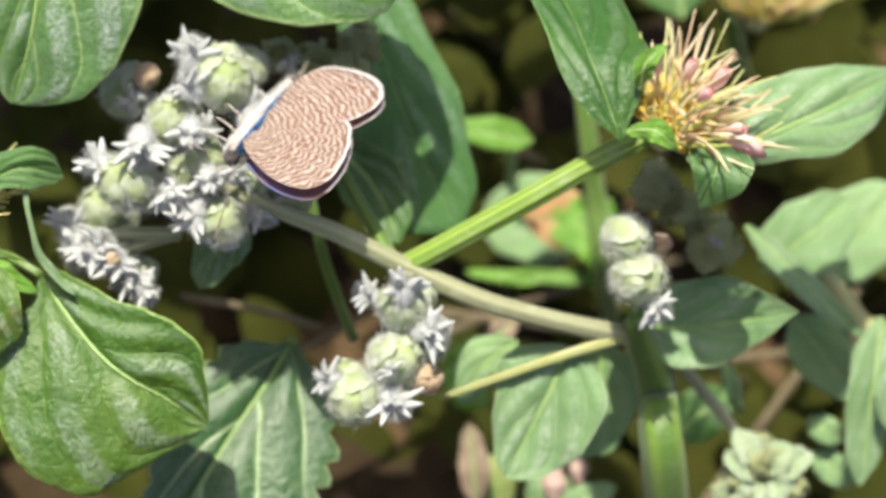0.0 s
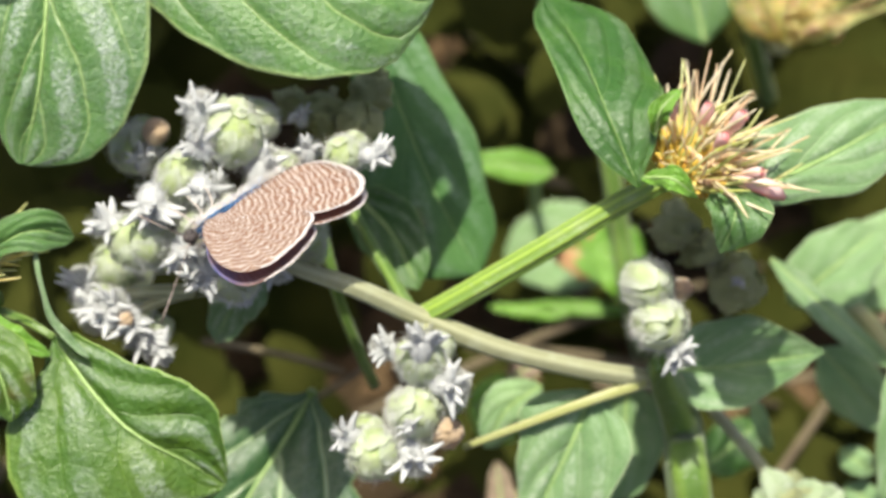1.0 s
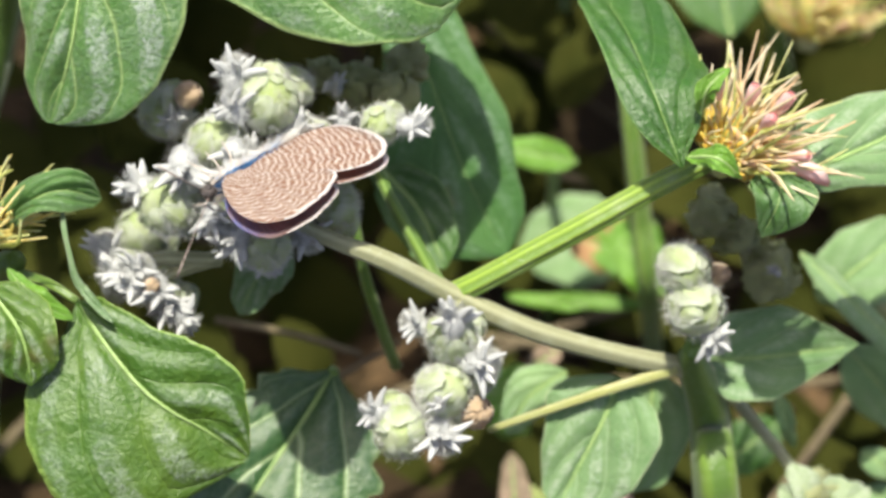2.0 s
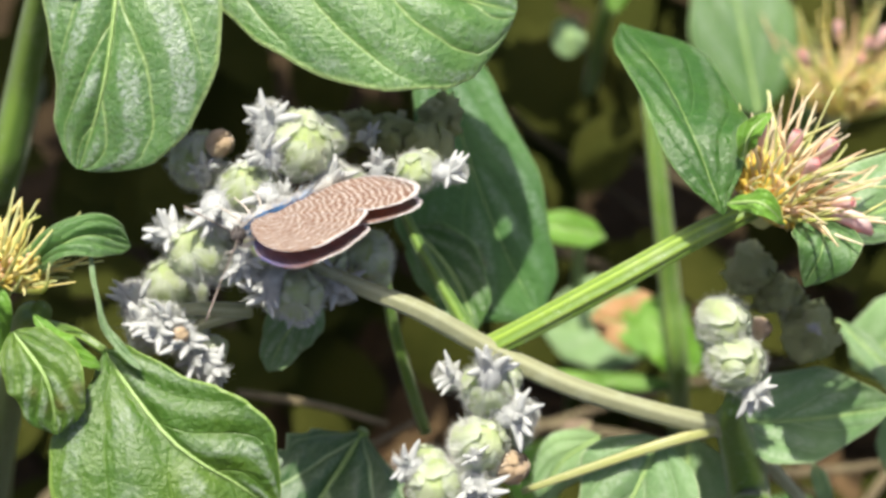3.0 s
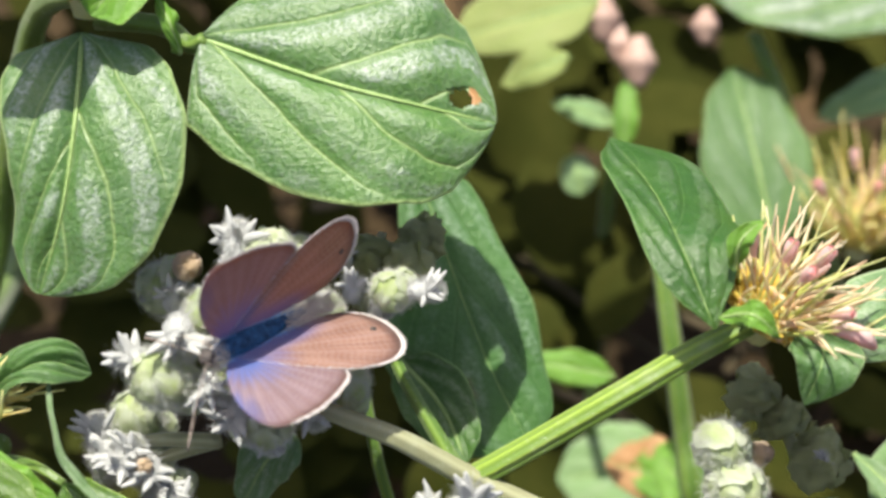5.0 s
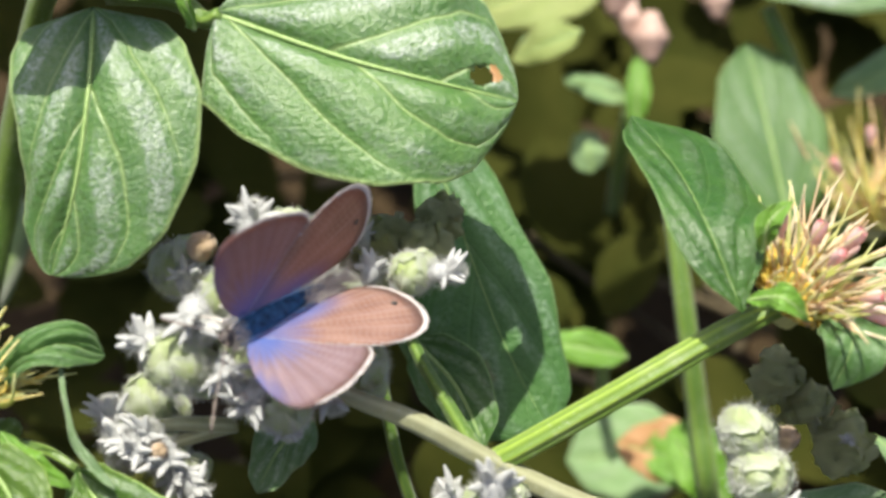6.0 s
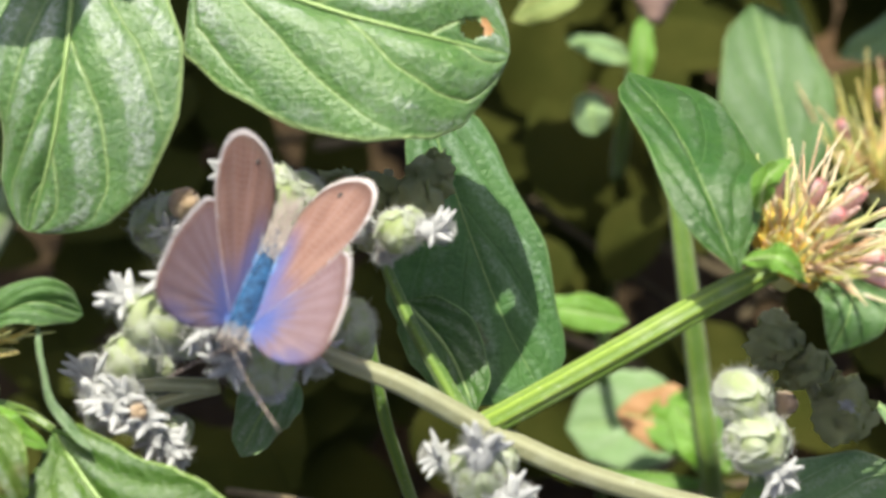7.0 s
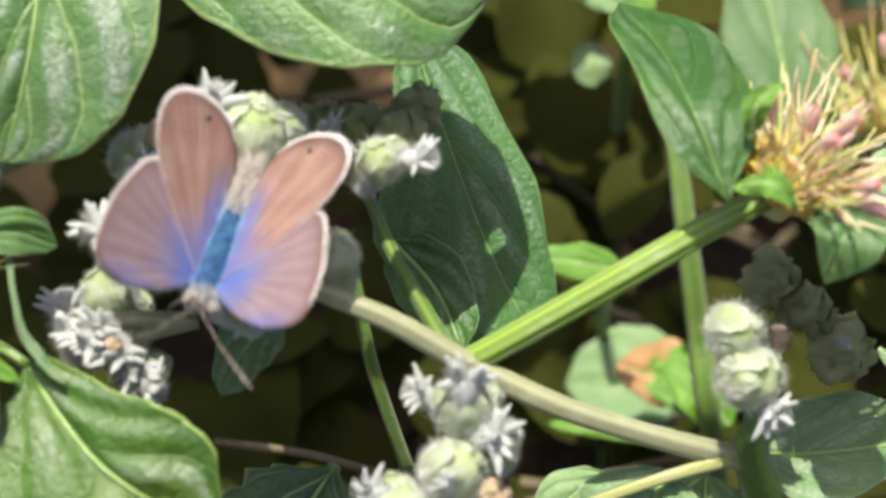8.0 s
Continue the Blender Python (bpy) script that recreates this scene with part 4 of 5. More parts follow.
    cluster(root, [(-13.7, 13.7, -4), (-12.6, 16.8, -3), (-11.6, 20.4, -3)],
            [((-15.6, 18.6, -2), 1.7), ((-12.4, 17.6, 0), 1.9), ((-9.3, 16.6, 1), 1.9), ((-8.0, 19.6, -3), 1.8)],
            [((-14.6, 17.6, 3), (-0.2, 0.6, 0.7), 1.4)], "calyx cluster in the shade of a leaf, olive colour toned for that shade", (), False)
    cluster(root, [(-24.6, 1.4, 5), (-30.5, 1.3, 6), (-33.0, -0.7, 6)],
            [((-32.3, 3.7, 1), 2.2), ((-33.8, 0.1, 3), 2.0), ((-30.7, -0.5, 4), 2.0), ((-29.3, -2.7, 4), 1.7)],
            [((-35.2, 2.8, 5), (-0.1, 0.95, 0.2), 2.0), ((-34.5, 0.1, 7), (-0.5, -0.3, 0.6), 2.1), ((-32.4, -0.9, 8), (-0.2, -0.6, 0.6), 2.4), ((-29.9, -1.9, 8), (0.3, -0.7, 0.5), 2.5), ((-31.5, 0.7, 8), (0.3, 0.4, 0.7), 2.0), ((-27.2, -4.4, 7), (0.8, -0.6, 0.1), 1.9), ((-28.7, -3.3, 7), (0.5, -0.7, 0.4), 2.1)],
            "small woolly white flower cluster", [((-30.4, -1.0, 8.5), 0.7)])
    cluster(root, [(-3.4, -2.1, 5), (-4.2, -8.4, 5), (-7.6, -14.7, 5)],
            [((-3.7, -5.4, 7), 2.2), ((-4.4, -10.2, 7), 2.4), ((-8.1, -13.7, 8), 2.3), ((-1.3, -8.9, 5), 1.6)],
            [((-7.3, -4.1, 7), (-0.8, 0.4, 0.5), 1.9), ((-3.6, -2.9, 10), (0, 0.9, 0.35), 2.4), ((-0.7, -7.5, 9), (0.8, 0.1, 0.6), 2.4), ((-11.0, -12.0, 9), (-0.9, 0.1, 0.4), 1.9), ((-4.3, -14.4, 10), (0.4, -0.6, 0.7), 2.4), ((-4.8, -11.2, 11), (0.1, -0.2, 1), 1.2)],
            "drooping cluster of green calyces and white woolly florets", [((-1.5, -12.1, 7), 1.4)])
    cluster(root, [(19.5, -5.4, -3), (18.7, -1.6, -3), (17.9, 2.2, -3)],
            [((17.2, 0.9, 4), 2.2), ((18.2, -2.6, 4), 2.4)], [((20.2, -5.7, 5), (0.4, -0.6, 0.6), 2.0)],
            "green calyx cluster with one white floret", [((20.5, 0.4, 3), 1.0)])
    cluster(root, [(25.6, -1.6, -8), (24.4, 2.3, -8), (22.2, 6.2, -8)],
            [((26.6, 0.3, -6), 2.2), ((20.7, 6.4, -4), 2.0), ((23.6, 4.2, -5), 1.6)], [((26.6, 0.8, -3), (0.3, 0.3, 0.9), 1.0)], "calyx cluster in shade, olive colour toned for that shade", (), False)
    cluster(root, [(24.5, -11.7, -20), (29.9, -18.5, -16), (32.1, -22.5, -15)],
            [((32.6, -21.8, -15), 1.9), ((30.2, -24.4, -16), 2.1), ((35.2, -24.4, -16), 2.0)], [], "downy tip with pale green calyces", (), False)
    # small downy leaves set round that tip
    for k in range(11):
        a = -2.6 + 5.3 * k / 10
        out = Vector((math.sin(a), math.cos(a), 0))
        p = Vector((32.6, -23.2, -14.5)) + Vector((0, 0, -0.35 * (k % 3)))
        L = (4.4, 5.6, 3.6)[k % 3]
        leaf(root, [p + out * 0.6, p + out * L * 0.55 + Vector((0, 0, 0.9)), p + out * L + Vector((0, 0, -0.6))], [(0, 0.6), (0.4, 1.7), (0.8, 1.2), (1, 0.3)], [(0, 0.6), (0.4, 1.7), (0.8, 1.2), (1, 0.3)],
             LEAF_DOWN, (-0.2 * out.x, 0.25, 1), cup=0.25, relief=0.3, rib=0.1, nu=14, nv=6, seed=k, label="small downy grey-green leaf")
    settle(root)


white_plant()


# ---- the plant at the side, with a big leaf and a yellow head ----
def side_plant():
    root = thing("broad_leaf_plant", at((-66.0, -18.8, -90)), "green plant with a large rounded leaf and yellow bristly flower", "plant")
    stem(root, [(-66.8, -26.5, -95), (-53.2, -9.9, -30), (-45.5, -0.3, 0), (-43.1, 1.1, 5)], [2.0, 1.9, 1.4, 1.0], STEM_GREEN)
    leaf(root, [(-36.9, -2.4, 9), (-34.1, -6.1, 11), (-30.9, -9.8, 12), (-28.0, -12.0, 12), (-25.2, -13.6, 11), (-21.7, -16.1, 9)],
         [(0, 0.8), (0.06, 2.1), (0.24, 4.0), (0.39, 6.0), (0.6, 6.6), (0.75, 6.2), (0.88, 4.4), (1, 3.0)],
         [(0, 1.0), (0.06, 2.0), (0.16, 8.4), (0.3, 10.8), (0.46, 12.3), (0.63, 11.8), (0.85, 10.0), (1, 6.5)], LEAF_ROUND, (0.1, -0.02, 1), cup=-0.1, relief=0.9, ends=(0.04, 0.2), curl=0.3, label="large rounded green leaf with a brown mark")
    stem(root, [(-44.0, 0.2, 3), (-39.6, -0.9, 8), (-36.9, -2.4, 9)], [0.55, 0.5, 0.4], STEM_GREEN, "petiole", 8, 8)
    leaf(root, [(-38.0, 5.8, 11.5), (-37.0, 1.8, 13), (-35.6, -1.6, 12.5), (-33.2, -4.2, 12)], [(0, 0.2), (0.5, 0.32), (1, 0.4)], [(0, 0.2), (0.5, 0.34), (1, 0.4)], LEAF_GREY, (0.5, 0.3, 1), relief=0.15, rib=0, name="bract")
    leaf(root, [(-42.7, 0.5, 11), (-40.1, -2.3, 12), (-36.9, -3.9, 11)], [(0, 0.4), (0.5, 1.4), (1, 0.5)], [(0, 0.4), (0.5, 0.9), (1, 0.4)], LEAF_FRESH, (0.1, 0.2, 1), relief=0.2, rib=0.12, name="bract")
    leaf(root, [(-44.1, -1.0, 13), (-41.0, -5.1, 14), (-40.2, -9.7, 12.5)], [(0, 2), (0.4, 3.4), (0.8, 2.6), (1, 1.2)], [(0, 2), (0.4, 3.4), (0.8, 2.6), (1, 1.2)], LEAF_ROUND, (0, 0.2, 1), cup=-0.1, relief=0.6)
    leaf(root, [(-44.3, 3.4, 9), (-41.1, 6.2, 11.5), (-37.9, 7.4, 12), (-34.9, 6.8, 9)], [(0, 0.8), (0.3, 1.7), (0.7, 1.9), (1, 1.0)], [(0, 0.5), (0.3, 1.5), (0.7, 2.2), (1, 1.0)], LEAF_MID, (-0.2, 0.3, 1), relief=0.7, fold=0.25, rib=0.15, name="bract")
    leaf(root, [(-48.0, 3.2, 12), (-46.0, 0.8, 12), (-46.0, -2.9, 9)], [(0, 1), (0.4, 1.8), (1, 0.6)], [(0, 1), (0.4, 1.8), (1, 0.6)], LEAF_FRESH, (0, 0, 1), relief=0.2, name="bract")
    bristle_head(root, (-46.2, 3.4, 9), (0.25, 0.85, 0.45), 8.0, 190, 4)
    settle(root)


side_plant()


# ---- plants behind ----
def back_leaf(root, base, tip, a, b, material, facing=(0, 0.1, 1), cup=0.05, label=""):
    base, tip = Vector(base), Vector(tip)
    m = base.lerp(tip, 0.5) + Vector((0, 0, 1.0))
    return leaf(root, [base, m, tip], [(0, a * 0.4), (0.25, a * 0.9), (0.5, a), (0.8, a * 0.7), (1, a * 0.25)],
                [(0, b * 0.4), (0.25, b * 0.9), (0.5, b), (0.8, b * 0.7), (1, b * 0.25)], material, facing, cup=cup, relief=0.3, nu=18, nv=7, label=label)


def back_plant(name, foot, label, category, build):
    root = thing(name, at(foot), label, category)
    build(root)
    settle(root)


def lower_plant(root):
    stem(root, [(27.5, -23.7, -130), (19.8, -4.5, -58), (18.0, 5.9, -50), (16.4, 16.8, -46), (15.0, 28.1, -45)], [1.3, 1.2, 1.2, 1.1, 0.9], STEM_GREEN)
    back_leaf(root, (21.6, 1.6, -60), (12.8, 3.5, -62), 3.6, 4.6, LEAF_FRESH, label="bright green leaf")
    back_leaf(root, (19.6, 1.9, -61.5), (10.0, 4.3, -63), 3.3, 4.3, RUST, label="rusty orange withered leaf behind the green one")
    back_leaf(root, (18.0, 4.6, -72), (4.6, 3.0, -72), 6.0, 6.0, LEAF_PALE, label="pale round leaf")
    back_leaf(root, (6.4, -2.9, -60), (22.2, -4.0, -58), 0.9, 0.9, LEAF_FRESH)


def upper_plant(root):
    stem(root, [(49.9, 3.6, -130), (36.5, 28.1, -70), (31.5, 44.0, -64), (27.3, 53.2, -60)], [1.2, 1.1, 1.0, 0.8], STEM_GREEN)
    back_leaf(root, (29.3, 28.1, -60), (25.1, 49.7, -62), 6.4, 6.4, LEAF_MID, label="smooth green leaf")
    back_leaf(root, (48.9, 57.4, -56), (22.4, 56.6, -56), 6.0, 5.4, LEAF, label="glossy green leaf")
    back_leaf(root, (49.2, 50.4, -66), (35.1, 44.4, -66), 2.6, 2.6, LEAF_PALE)
    bristle_head(root, (38.1, 28.0, -58), (0.15, 0.85, 0.4), 15.0, 130, 7, 5)


def blush_plant(root):
    stem(root, [(11.8, 20.8, -140), (10.9, 35.2, -80), (12.4, 44.5, -66), (13.7, 52.5, -62)], [0.9, 0.9, 0.8, 0.6], STEM_GREEN)
    for i, (p, r) in enumerate((((10.1, 55.7, -62), 2.8), ((11.9, 52.9, -63), 2.2), ((14.1, 50.4, -62), 3.0), ((22.4, 56.2, -68), 2.2))):
        bm = bmesh.new()
        c = Vector(p)
        tube(bm, [at(c - Vector((0, r, 0))), at(c), at(c + Vector((0.3, r, 0.4)))], [0.3 * r * MM, r * 0.8 * MM, 0.25 * r * MM], 10, 8)
        part("bud", bm, BLUSH, root, "blurred pale pink bud")
    back_leaf(root, (12.5, 40.4, -62), (12.9, 48.4, -62), 1.5, 1.5, LEAF_FRESH)
    back_leaf(root, (11.6, 43.5, -64), (4.4, 46.6, -66), 1.4, 1.6, LEAF_PALE)
    back_leaf(root, (5.3, 52.3, -70), (-0.9, 51.0, -70), 2.0, 2.0, LEAF_PALE)
    back_leaf(root, (7.8, 36.4, -70), (6.8, 41.2, -70), 2.2, 2.2, LEAF_PALE)
    back_leaf(root, (9.7, 57.4, -60), (-7.5, 53.3, -62), 4.5, 5.0, LEAF_SUN, label="sunlit yellow-green leaf")
    back_leaf(root, (6.2, 50.3, -58), (-1.6, 47.4, -60), 2.0, 2.2, LEAF_SUN)


back_plant("low_plant", (27.5, -23.7, -130), "low plant behind with pale and rusty leaves", "plant", lower_plant)
back_plant("low_plant", (49.9, 3.6, -130), "plant behind with a yellow flower head", "plant", upper_plant)
back_plant("low_plant", (11.8, 20.8, -140), "plant behind with pale pink buds", "plant", blush_plant)


def bud_plant(root):
    stem(root, [(9.9, -18.0, -115), (8.8, 6.5, -75), (8.4, 13.4, -60), (8.7, 14.3, -58)], [0.7, 0.7, 0.7, 0.6], STEM_GREEN)
    back_leaf(root, (10.6, 12.7, -50), (0.8, 14.4, -50), 1.9, 2.1, LEAF_FRESH)
    stem(root, [(-29.5, -5.4, -40), (-20.6, -6.7, -34), (-13.3, -8.6, -30)], [0.4, 0.4, 0.4], TWIG, "side_shoot", 6, 8)
    stem(root, [(-9.2, -7.6, -40), (-17.7, -12.4, -34), (-22.4, -15.9, -30)], [0.35, 0.35, 0.3], TWIG, "side_shoot", 6, 8)


back_plant("low_plant", (9.9, -18.0, -115), "thin green shoot behind the flowers", "plant", bud_plant)


def foot_plant(root):
    stem(root, [(8.9, -58.0, -90), (7.3, -35.8, -60), (6.3, -27.6, -48)], [0.9, 0.8, 0.6], STEM_GREEN)
    back_leaf(root, (7.6, -30.0, -46), (3.7, -23.5, -46), 2.0, 2.4, LEAF_SUN)
    back_leaf(root, (9.5, -29.2, -44), (14.7, -26.6, -44), 2.2, 2.2, LEAF_PALE)
    back_leaf(root, (5.1, -18.7, -52), (0.4, -13.3, -52), 2.6, 2.6, LEAF_FRESH)
    back_leaf(root, (12.5, -29.4, -40), (19.6, -26.8, -40), 1.6, 1.8, LEAF_PALE)
    back_leaf(root, (4.3, -13.7, -46), (8.2, -10.4, -46), 1.2, 1.2, LITTER)
    back_leaf(root, (21.3, -2.6, -54), (15.2, 4.8, -54), 3.0, 3.0, LEAF_FRESH, label="bright green leaf, orange at its edge")
    back_leaf(root, (11.7, -3.9, -50), (2.4, -2.6, -50), 0.9, 0.9, LEAF_FRESH)
    back_leaf(root, (4.5, -10.6, -40), (8.6, -8.0, -40), 1.4, 1.4, BEIGE, label="withered beige leaf")
    back_leaf(root, (0.6, -14.0, -44), (4.6, -10.4, -44), 1.8, 1.8, LEAF_FRESH)
    back_leaf(root, (3.8, -29.0, -42), (3.0, -19.8, -42), 1.7, 2.0, BEIGE, label="withered beige leaf")
    for p, r in (((12.6, -26.6, -40), 2.0), ((15.4, -25.0, -41), 1.5)):
        c = Vector(p)
        bm = bmesh.new()
        tube(bm, [at(c - Vector((0, r * 1.2, 0))), at(c), at(c + Vector((0.3, r, 0.4)))], [0.3 * r * MM, r * 0.8 * MM, 0.25 * r * MM], 10, 8)
        part("bud", bm, BLUSH, root, "blurred pale pink bud")


back_plant("low_plant", (8.9, -58.0, -90), "low pale leaves behind the stem", "plant", foot_plant)


def right_plant(root):
    stem(root, [(74.5, -61.7, -110), (52.2, -15.3, -40), (45.6, -8.3, -32), (42.2, -3.9, -30), (36.6, 0.7, -30)], [1.8, 1.7, 1.5, 1.2, 1.0], PETIOLE)
    back_leaf(root, (34.5, -2.4, -28), (44.1, 5.5, -27), 4.2, 4.6, LEAF_PALE, label="round grey-green leaf")
    back_leaf(root, (32.2, 2.5, -24), (45.1, -9.6, -26), 1.3, 2.0, LEAF_GREY, (0.3, 0.3, 1))
    back_leaf(root, (41.3, -2.5, -36), (51.4, 7.0, -36), 5.0, 5.0, LEAF_PALE)
    back_leaf(root, (37.9, -7.3, -30), (46.0, -16.2, -34), 3.2, 3.6, LEAF_PALE)
    back_leaf(root, (46.2, -7.1, -22), (43.8, -24.9, -22), 2.6, 3.0, LEAF_GREY, (0.2, 0.2, 1), label="downy grey-green leaf")
    back_leaf(root, (48.2, -8.2, -20), (46.0, -18.7, -18), 2.6, 2.6, LEAF_GREY, (0.2, 0.2, 1))
    back_leaf(root, (29.8, -11.9, -24), (31.6, -17.6, -24), 0.9, 0.9, LEAF_PALE)
    back_leaf(root, (40.4, -18.7, -34), (44.1, -21.2, -34), 1.6, 1.6, LEAF_PALE)
    back_leaf(root, (41.3, -22.6, -36), (45.7, -26.4, -36), 1.8, 1.8, LEAF_PALE)
    back_leaf(root, (26.0, -21.0, -40), (32.4, -15.9, -40), 3.0, 3.0, LEAF_DARK)


back_plant("low_plant", (74.5, -61.7, -110), "downy grey-green plant behind the flowers", "plant", right_plant)


def toothed_plant(root):
    stem(root, [(-31.9, -59.8, -100), (-24.6, -35.8, -40), (-19.0, -17.0, -16), (-15.0, -9.2, -9)], [1.4, 1.2, 0.9, 0.6], STEM_GREEN)
    leaf(root, [(-15.0, -9.2, -9), (-17.6, -13.6, -6), (-21.0, -18.8, -4), (-24.3, -24.1, -3), (-27.5, -30.0, -5)],
         [(0, 2), (0.15, 6.5), (0.35, 10), (0.6, 11), (0.85, 7), (1, 1.5)], [(0, 2), (0.2, 5.5), (0.5, 7.0), (0.8, 4.5), (1, 1)], LEAF_VEINED, (0.05, 0.05, 1), relief=0.7, teeth=0.09, label="dark toothed leaf with pale veins")


back_plant("low_plant", (-31.9, -59.8, -100), "low plant with dark toothed leaf", "plant", toothed_plant)


def scatter(name, label, kind_of, spots, material, seed):
    """Many small folded leaves in one mesh: spots are (place, length, half width)."""
    rnd = random.Random(seed)
    verts, faces, uvs = [], [], []
    for p, L, w in spots:
        a = rnd.uniform(0, 2 * math.pi)
        t = Vector((math.cos(a), math.sin(a), rnd.uniform(-0.3, 0.3))).normalized()
        n = Vector((rnd.uniform(-0.5, 0.5), rnd.uniform(-0.3, 0.7), 1))
        n = (n - t * n.dot(t)).normalized()
        side = n.cross(t)
        base = len(verts)
        for i in range(7):
            u = i / 6
            ww = w * math.sin(math.pi * (0.06 + 0.9 * u)) ** 0.75
            c = Vector(p) + t * (u - 0.5) * L - n * (0.16 * L * (u - 0.45) ** 2 * 2)
            for s in (-1, -0.5, 0, 0.5, 1):
                verts.append(tuple(at(c + side * s * ww + n * (abs(s) * 0.22 * ww))))
                uvs.append((s * 0.5 + 0.5, u))
        for i in range(6):
            for j in range(4):
                k = base + i * 5 + j
                faces.append((k, k + 1, k + 6, k + 5))
    me = bpy.data.meshes.new(name)
    me.from_pydata(verts, [], faces)
    lay = me.uv_layers.new(name="UVMap")
    for lp in me.loops:
        lay.data[lp.index].uv = uvs[lp.vertex_index]
    for p in me.polygons:
        p.use_smooth = True
    me.materials.append(material)
    return tagged(new(name, me), label, kind_of, "", "stuff")


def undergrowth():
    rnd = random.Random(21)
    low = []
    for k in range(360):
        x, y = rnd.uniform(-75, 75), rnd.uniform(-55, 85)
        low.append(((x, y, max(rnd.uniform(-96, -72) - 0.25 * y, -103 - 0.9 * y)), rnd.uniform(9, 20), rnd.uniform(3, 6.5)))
    scatter("undergrowth", "dense low leaves, the shade put into their dark olive colour", "undergrowth", low, LEAF_SHADE, 3)
    # Leaves outside the view, added to throw shade on the background.
    canopy = []
    while len(canopy) < 135:
        x, y, h = rnd.uniform(-85, 8), rnd.uniform(58, 150), rnd.uniform(-20, 22)
        # far is where the shade lands; gaps keep the sunlit back leaves clear.
        far = y - (h + 70) * 0.83
        if y < 66 + max(0, -h) * 0.35 or (x > -26 and not 12 < far < 30):
            continue
        canopy.append(((x, y, h), rnd.uniform(14, 26), rnd.uniform(5, 9)))
    scatter("tall_weeds", "unseen leaf canopy added beyond the view to shade the background", "weeds", canopy, LEAF, 8)
    dry = [((rnd.uniform(-80, 80), y, 0), rnd.uniform(8, 22), rnd.uniform(2, 6)) for y in [rnd.uniform(-60, 110) for _ in range(120)]]
    dry = [((p[0], p[1], -105 - 0.9 * p[1] + rnd.uniform(-2, 3)), L, w) for p, L, w in dry]
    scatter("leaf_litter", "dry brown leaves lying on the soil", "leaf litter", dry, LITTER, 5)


undergrowth()


def dry_stalks():
    """Thin dry stalks lying in the shade, each its own thing."""
    rnd = random.Random(77)
    for k in range(14):
        x, y = rnd.uniform(-50, 50), rnd.uniform(-20, 60)
        a = rnd.uniform(-0.7, 0.9)
        L = rnd.uniform(18, 40)
        h = -84 - 0.55 * y + rnd.uniform(-6, 10)
        d = Vector((math.cos(a), math.sin(a), rnd.uniform(-0.5, -0.1)))
        p = Vector((x, y, h))
        bm = bmesh.new()
        tube(bm, [at(p - d * L), at(p + Vector((0, rnd.uniform(-2, 2), 1))), at(p + d * L)], [0.7 * MM, 0.6 * MM, 0.35 * MM], 6, 10)
        ob = part("dry_stalk", bm, TWIG, None)
        tagged(ob, "thin dry brown stalk lying among the leaves", "stalk", "dry stalks on the ground")


dry_stalks()


# ---- the butterfly ----
FORE = [(0.0, 1.0), (1.2, 2.6), (3.6, 4.3), (6.2, 5.4), (8.6, 5.6), (10.1, 4.8), (10.7, 3.0), (10.6, 0.6), (10.1, -2.0), (9.2, -4.4), (8.4, -5.6), (7.0, -5.8), (4.2, -3.8), (1.2, -1.2), (0.0, -0.2)]
HIND = [(0.0, 0.4), (2.2, -1.0), (5.4, -3.6), (8.2, -6.4), (9.3, -8.6), (9.4, -10.8), (8.5, -12.6), (6.8, -13.7), (4.6, -14.0), (2.5, -13.6), (0.9, -12.2), (0.2, -10.0), (0.0, -6.5), (0.0, -2.0)]
WING = 0.88


def wing(root, name, outline, hand, up, low, lift, label):
    """A thin two-faced wing in the body's plane with a pale fringe; hand is 1 or -1."""
    pts = [Vector((x * hand * WING, y * WING, 0)) for x, y in spline_closed(outline, 72)]
    c = Vector((pts[0].x, pts[0].y, 0))
    bm = bmesh.new()
    uvl = bm.loops.layers.uv.new("UVMap")
    rim = bm.loops.layers.uv.new("rim")
    rings = 12
    sheets, depth = [], {}
    for dz in (0.035, -0.035):
        grid = []
        for k in range(1, rings + 1):
            f = k / rings
            grid.append([bm.verts.new(((p.lerp(c, 1 - f)) + Vector((0, 0, lift + dz + 0.25 * f * (1 - f) + 0.045 * f * math.sin(14 * math.atan2(p.y - 1, abs(p.x) + 0.5))))) * MM) for p in pts])
        for k, ring in enumerate(grid):
            depth.update((v, (k + 1) / rings) for v in ring)
        sheets.append((grid, bm.verts.new((c + Vector((0, 0, lift + dz))) * MM), dz > 0))
    n = len(pts)
    for grid, hub, is_up in sheets:
        for i in range(n):
            j = (i + 1) % n
            faces = [(hub, grid[0][i], grid[0][j])] + [(grid[k][i], grid[k + 1][i], grid[k + 1][j], grid[k][j]) for k in range(rings - 1)]
            for vs in faces:
                vs = vs if is_up == (hand > 0) else vs[::-1]
                f = bm.faces.new(vs[::-1])
                f.material_index = 0 if is_up else 1
    for i in range(n):
        j = (i + 1) % n
        bm.faces.new((sheets[0][0][-1][i], sheets[1][0][-1][i], sheets[1][0][-1][j], sheets[0][0][-1][j]))
    bmesh.ops.recalc_face_normals(bm, faces=bm.faces)
    for f in bm.faces:
        for lp in f.loops:
            lp[uvl].uv = (abs(lp.vert.co.x) * 100, lp.vert.co.y * 100)
            lp[rim].uv = (depth.get(lp.vert, 0.0), 0.0)
    ob = part(name, bm, [up, low], root, label)
    return ob, pts


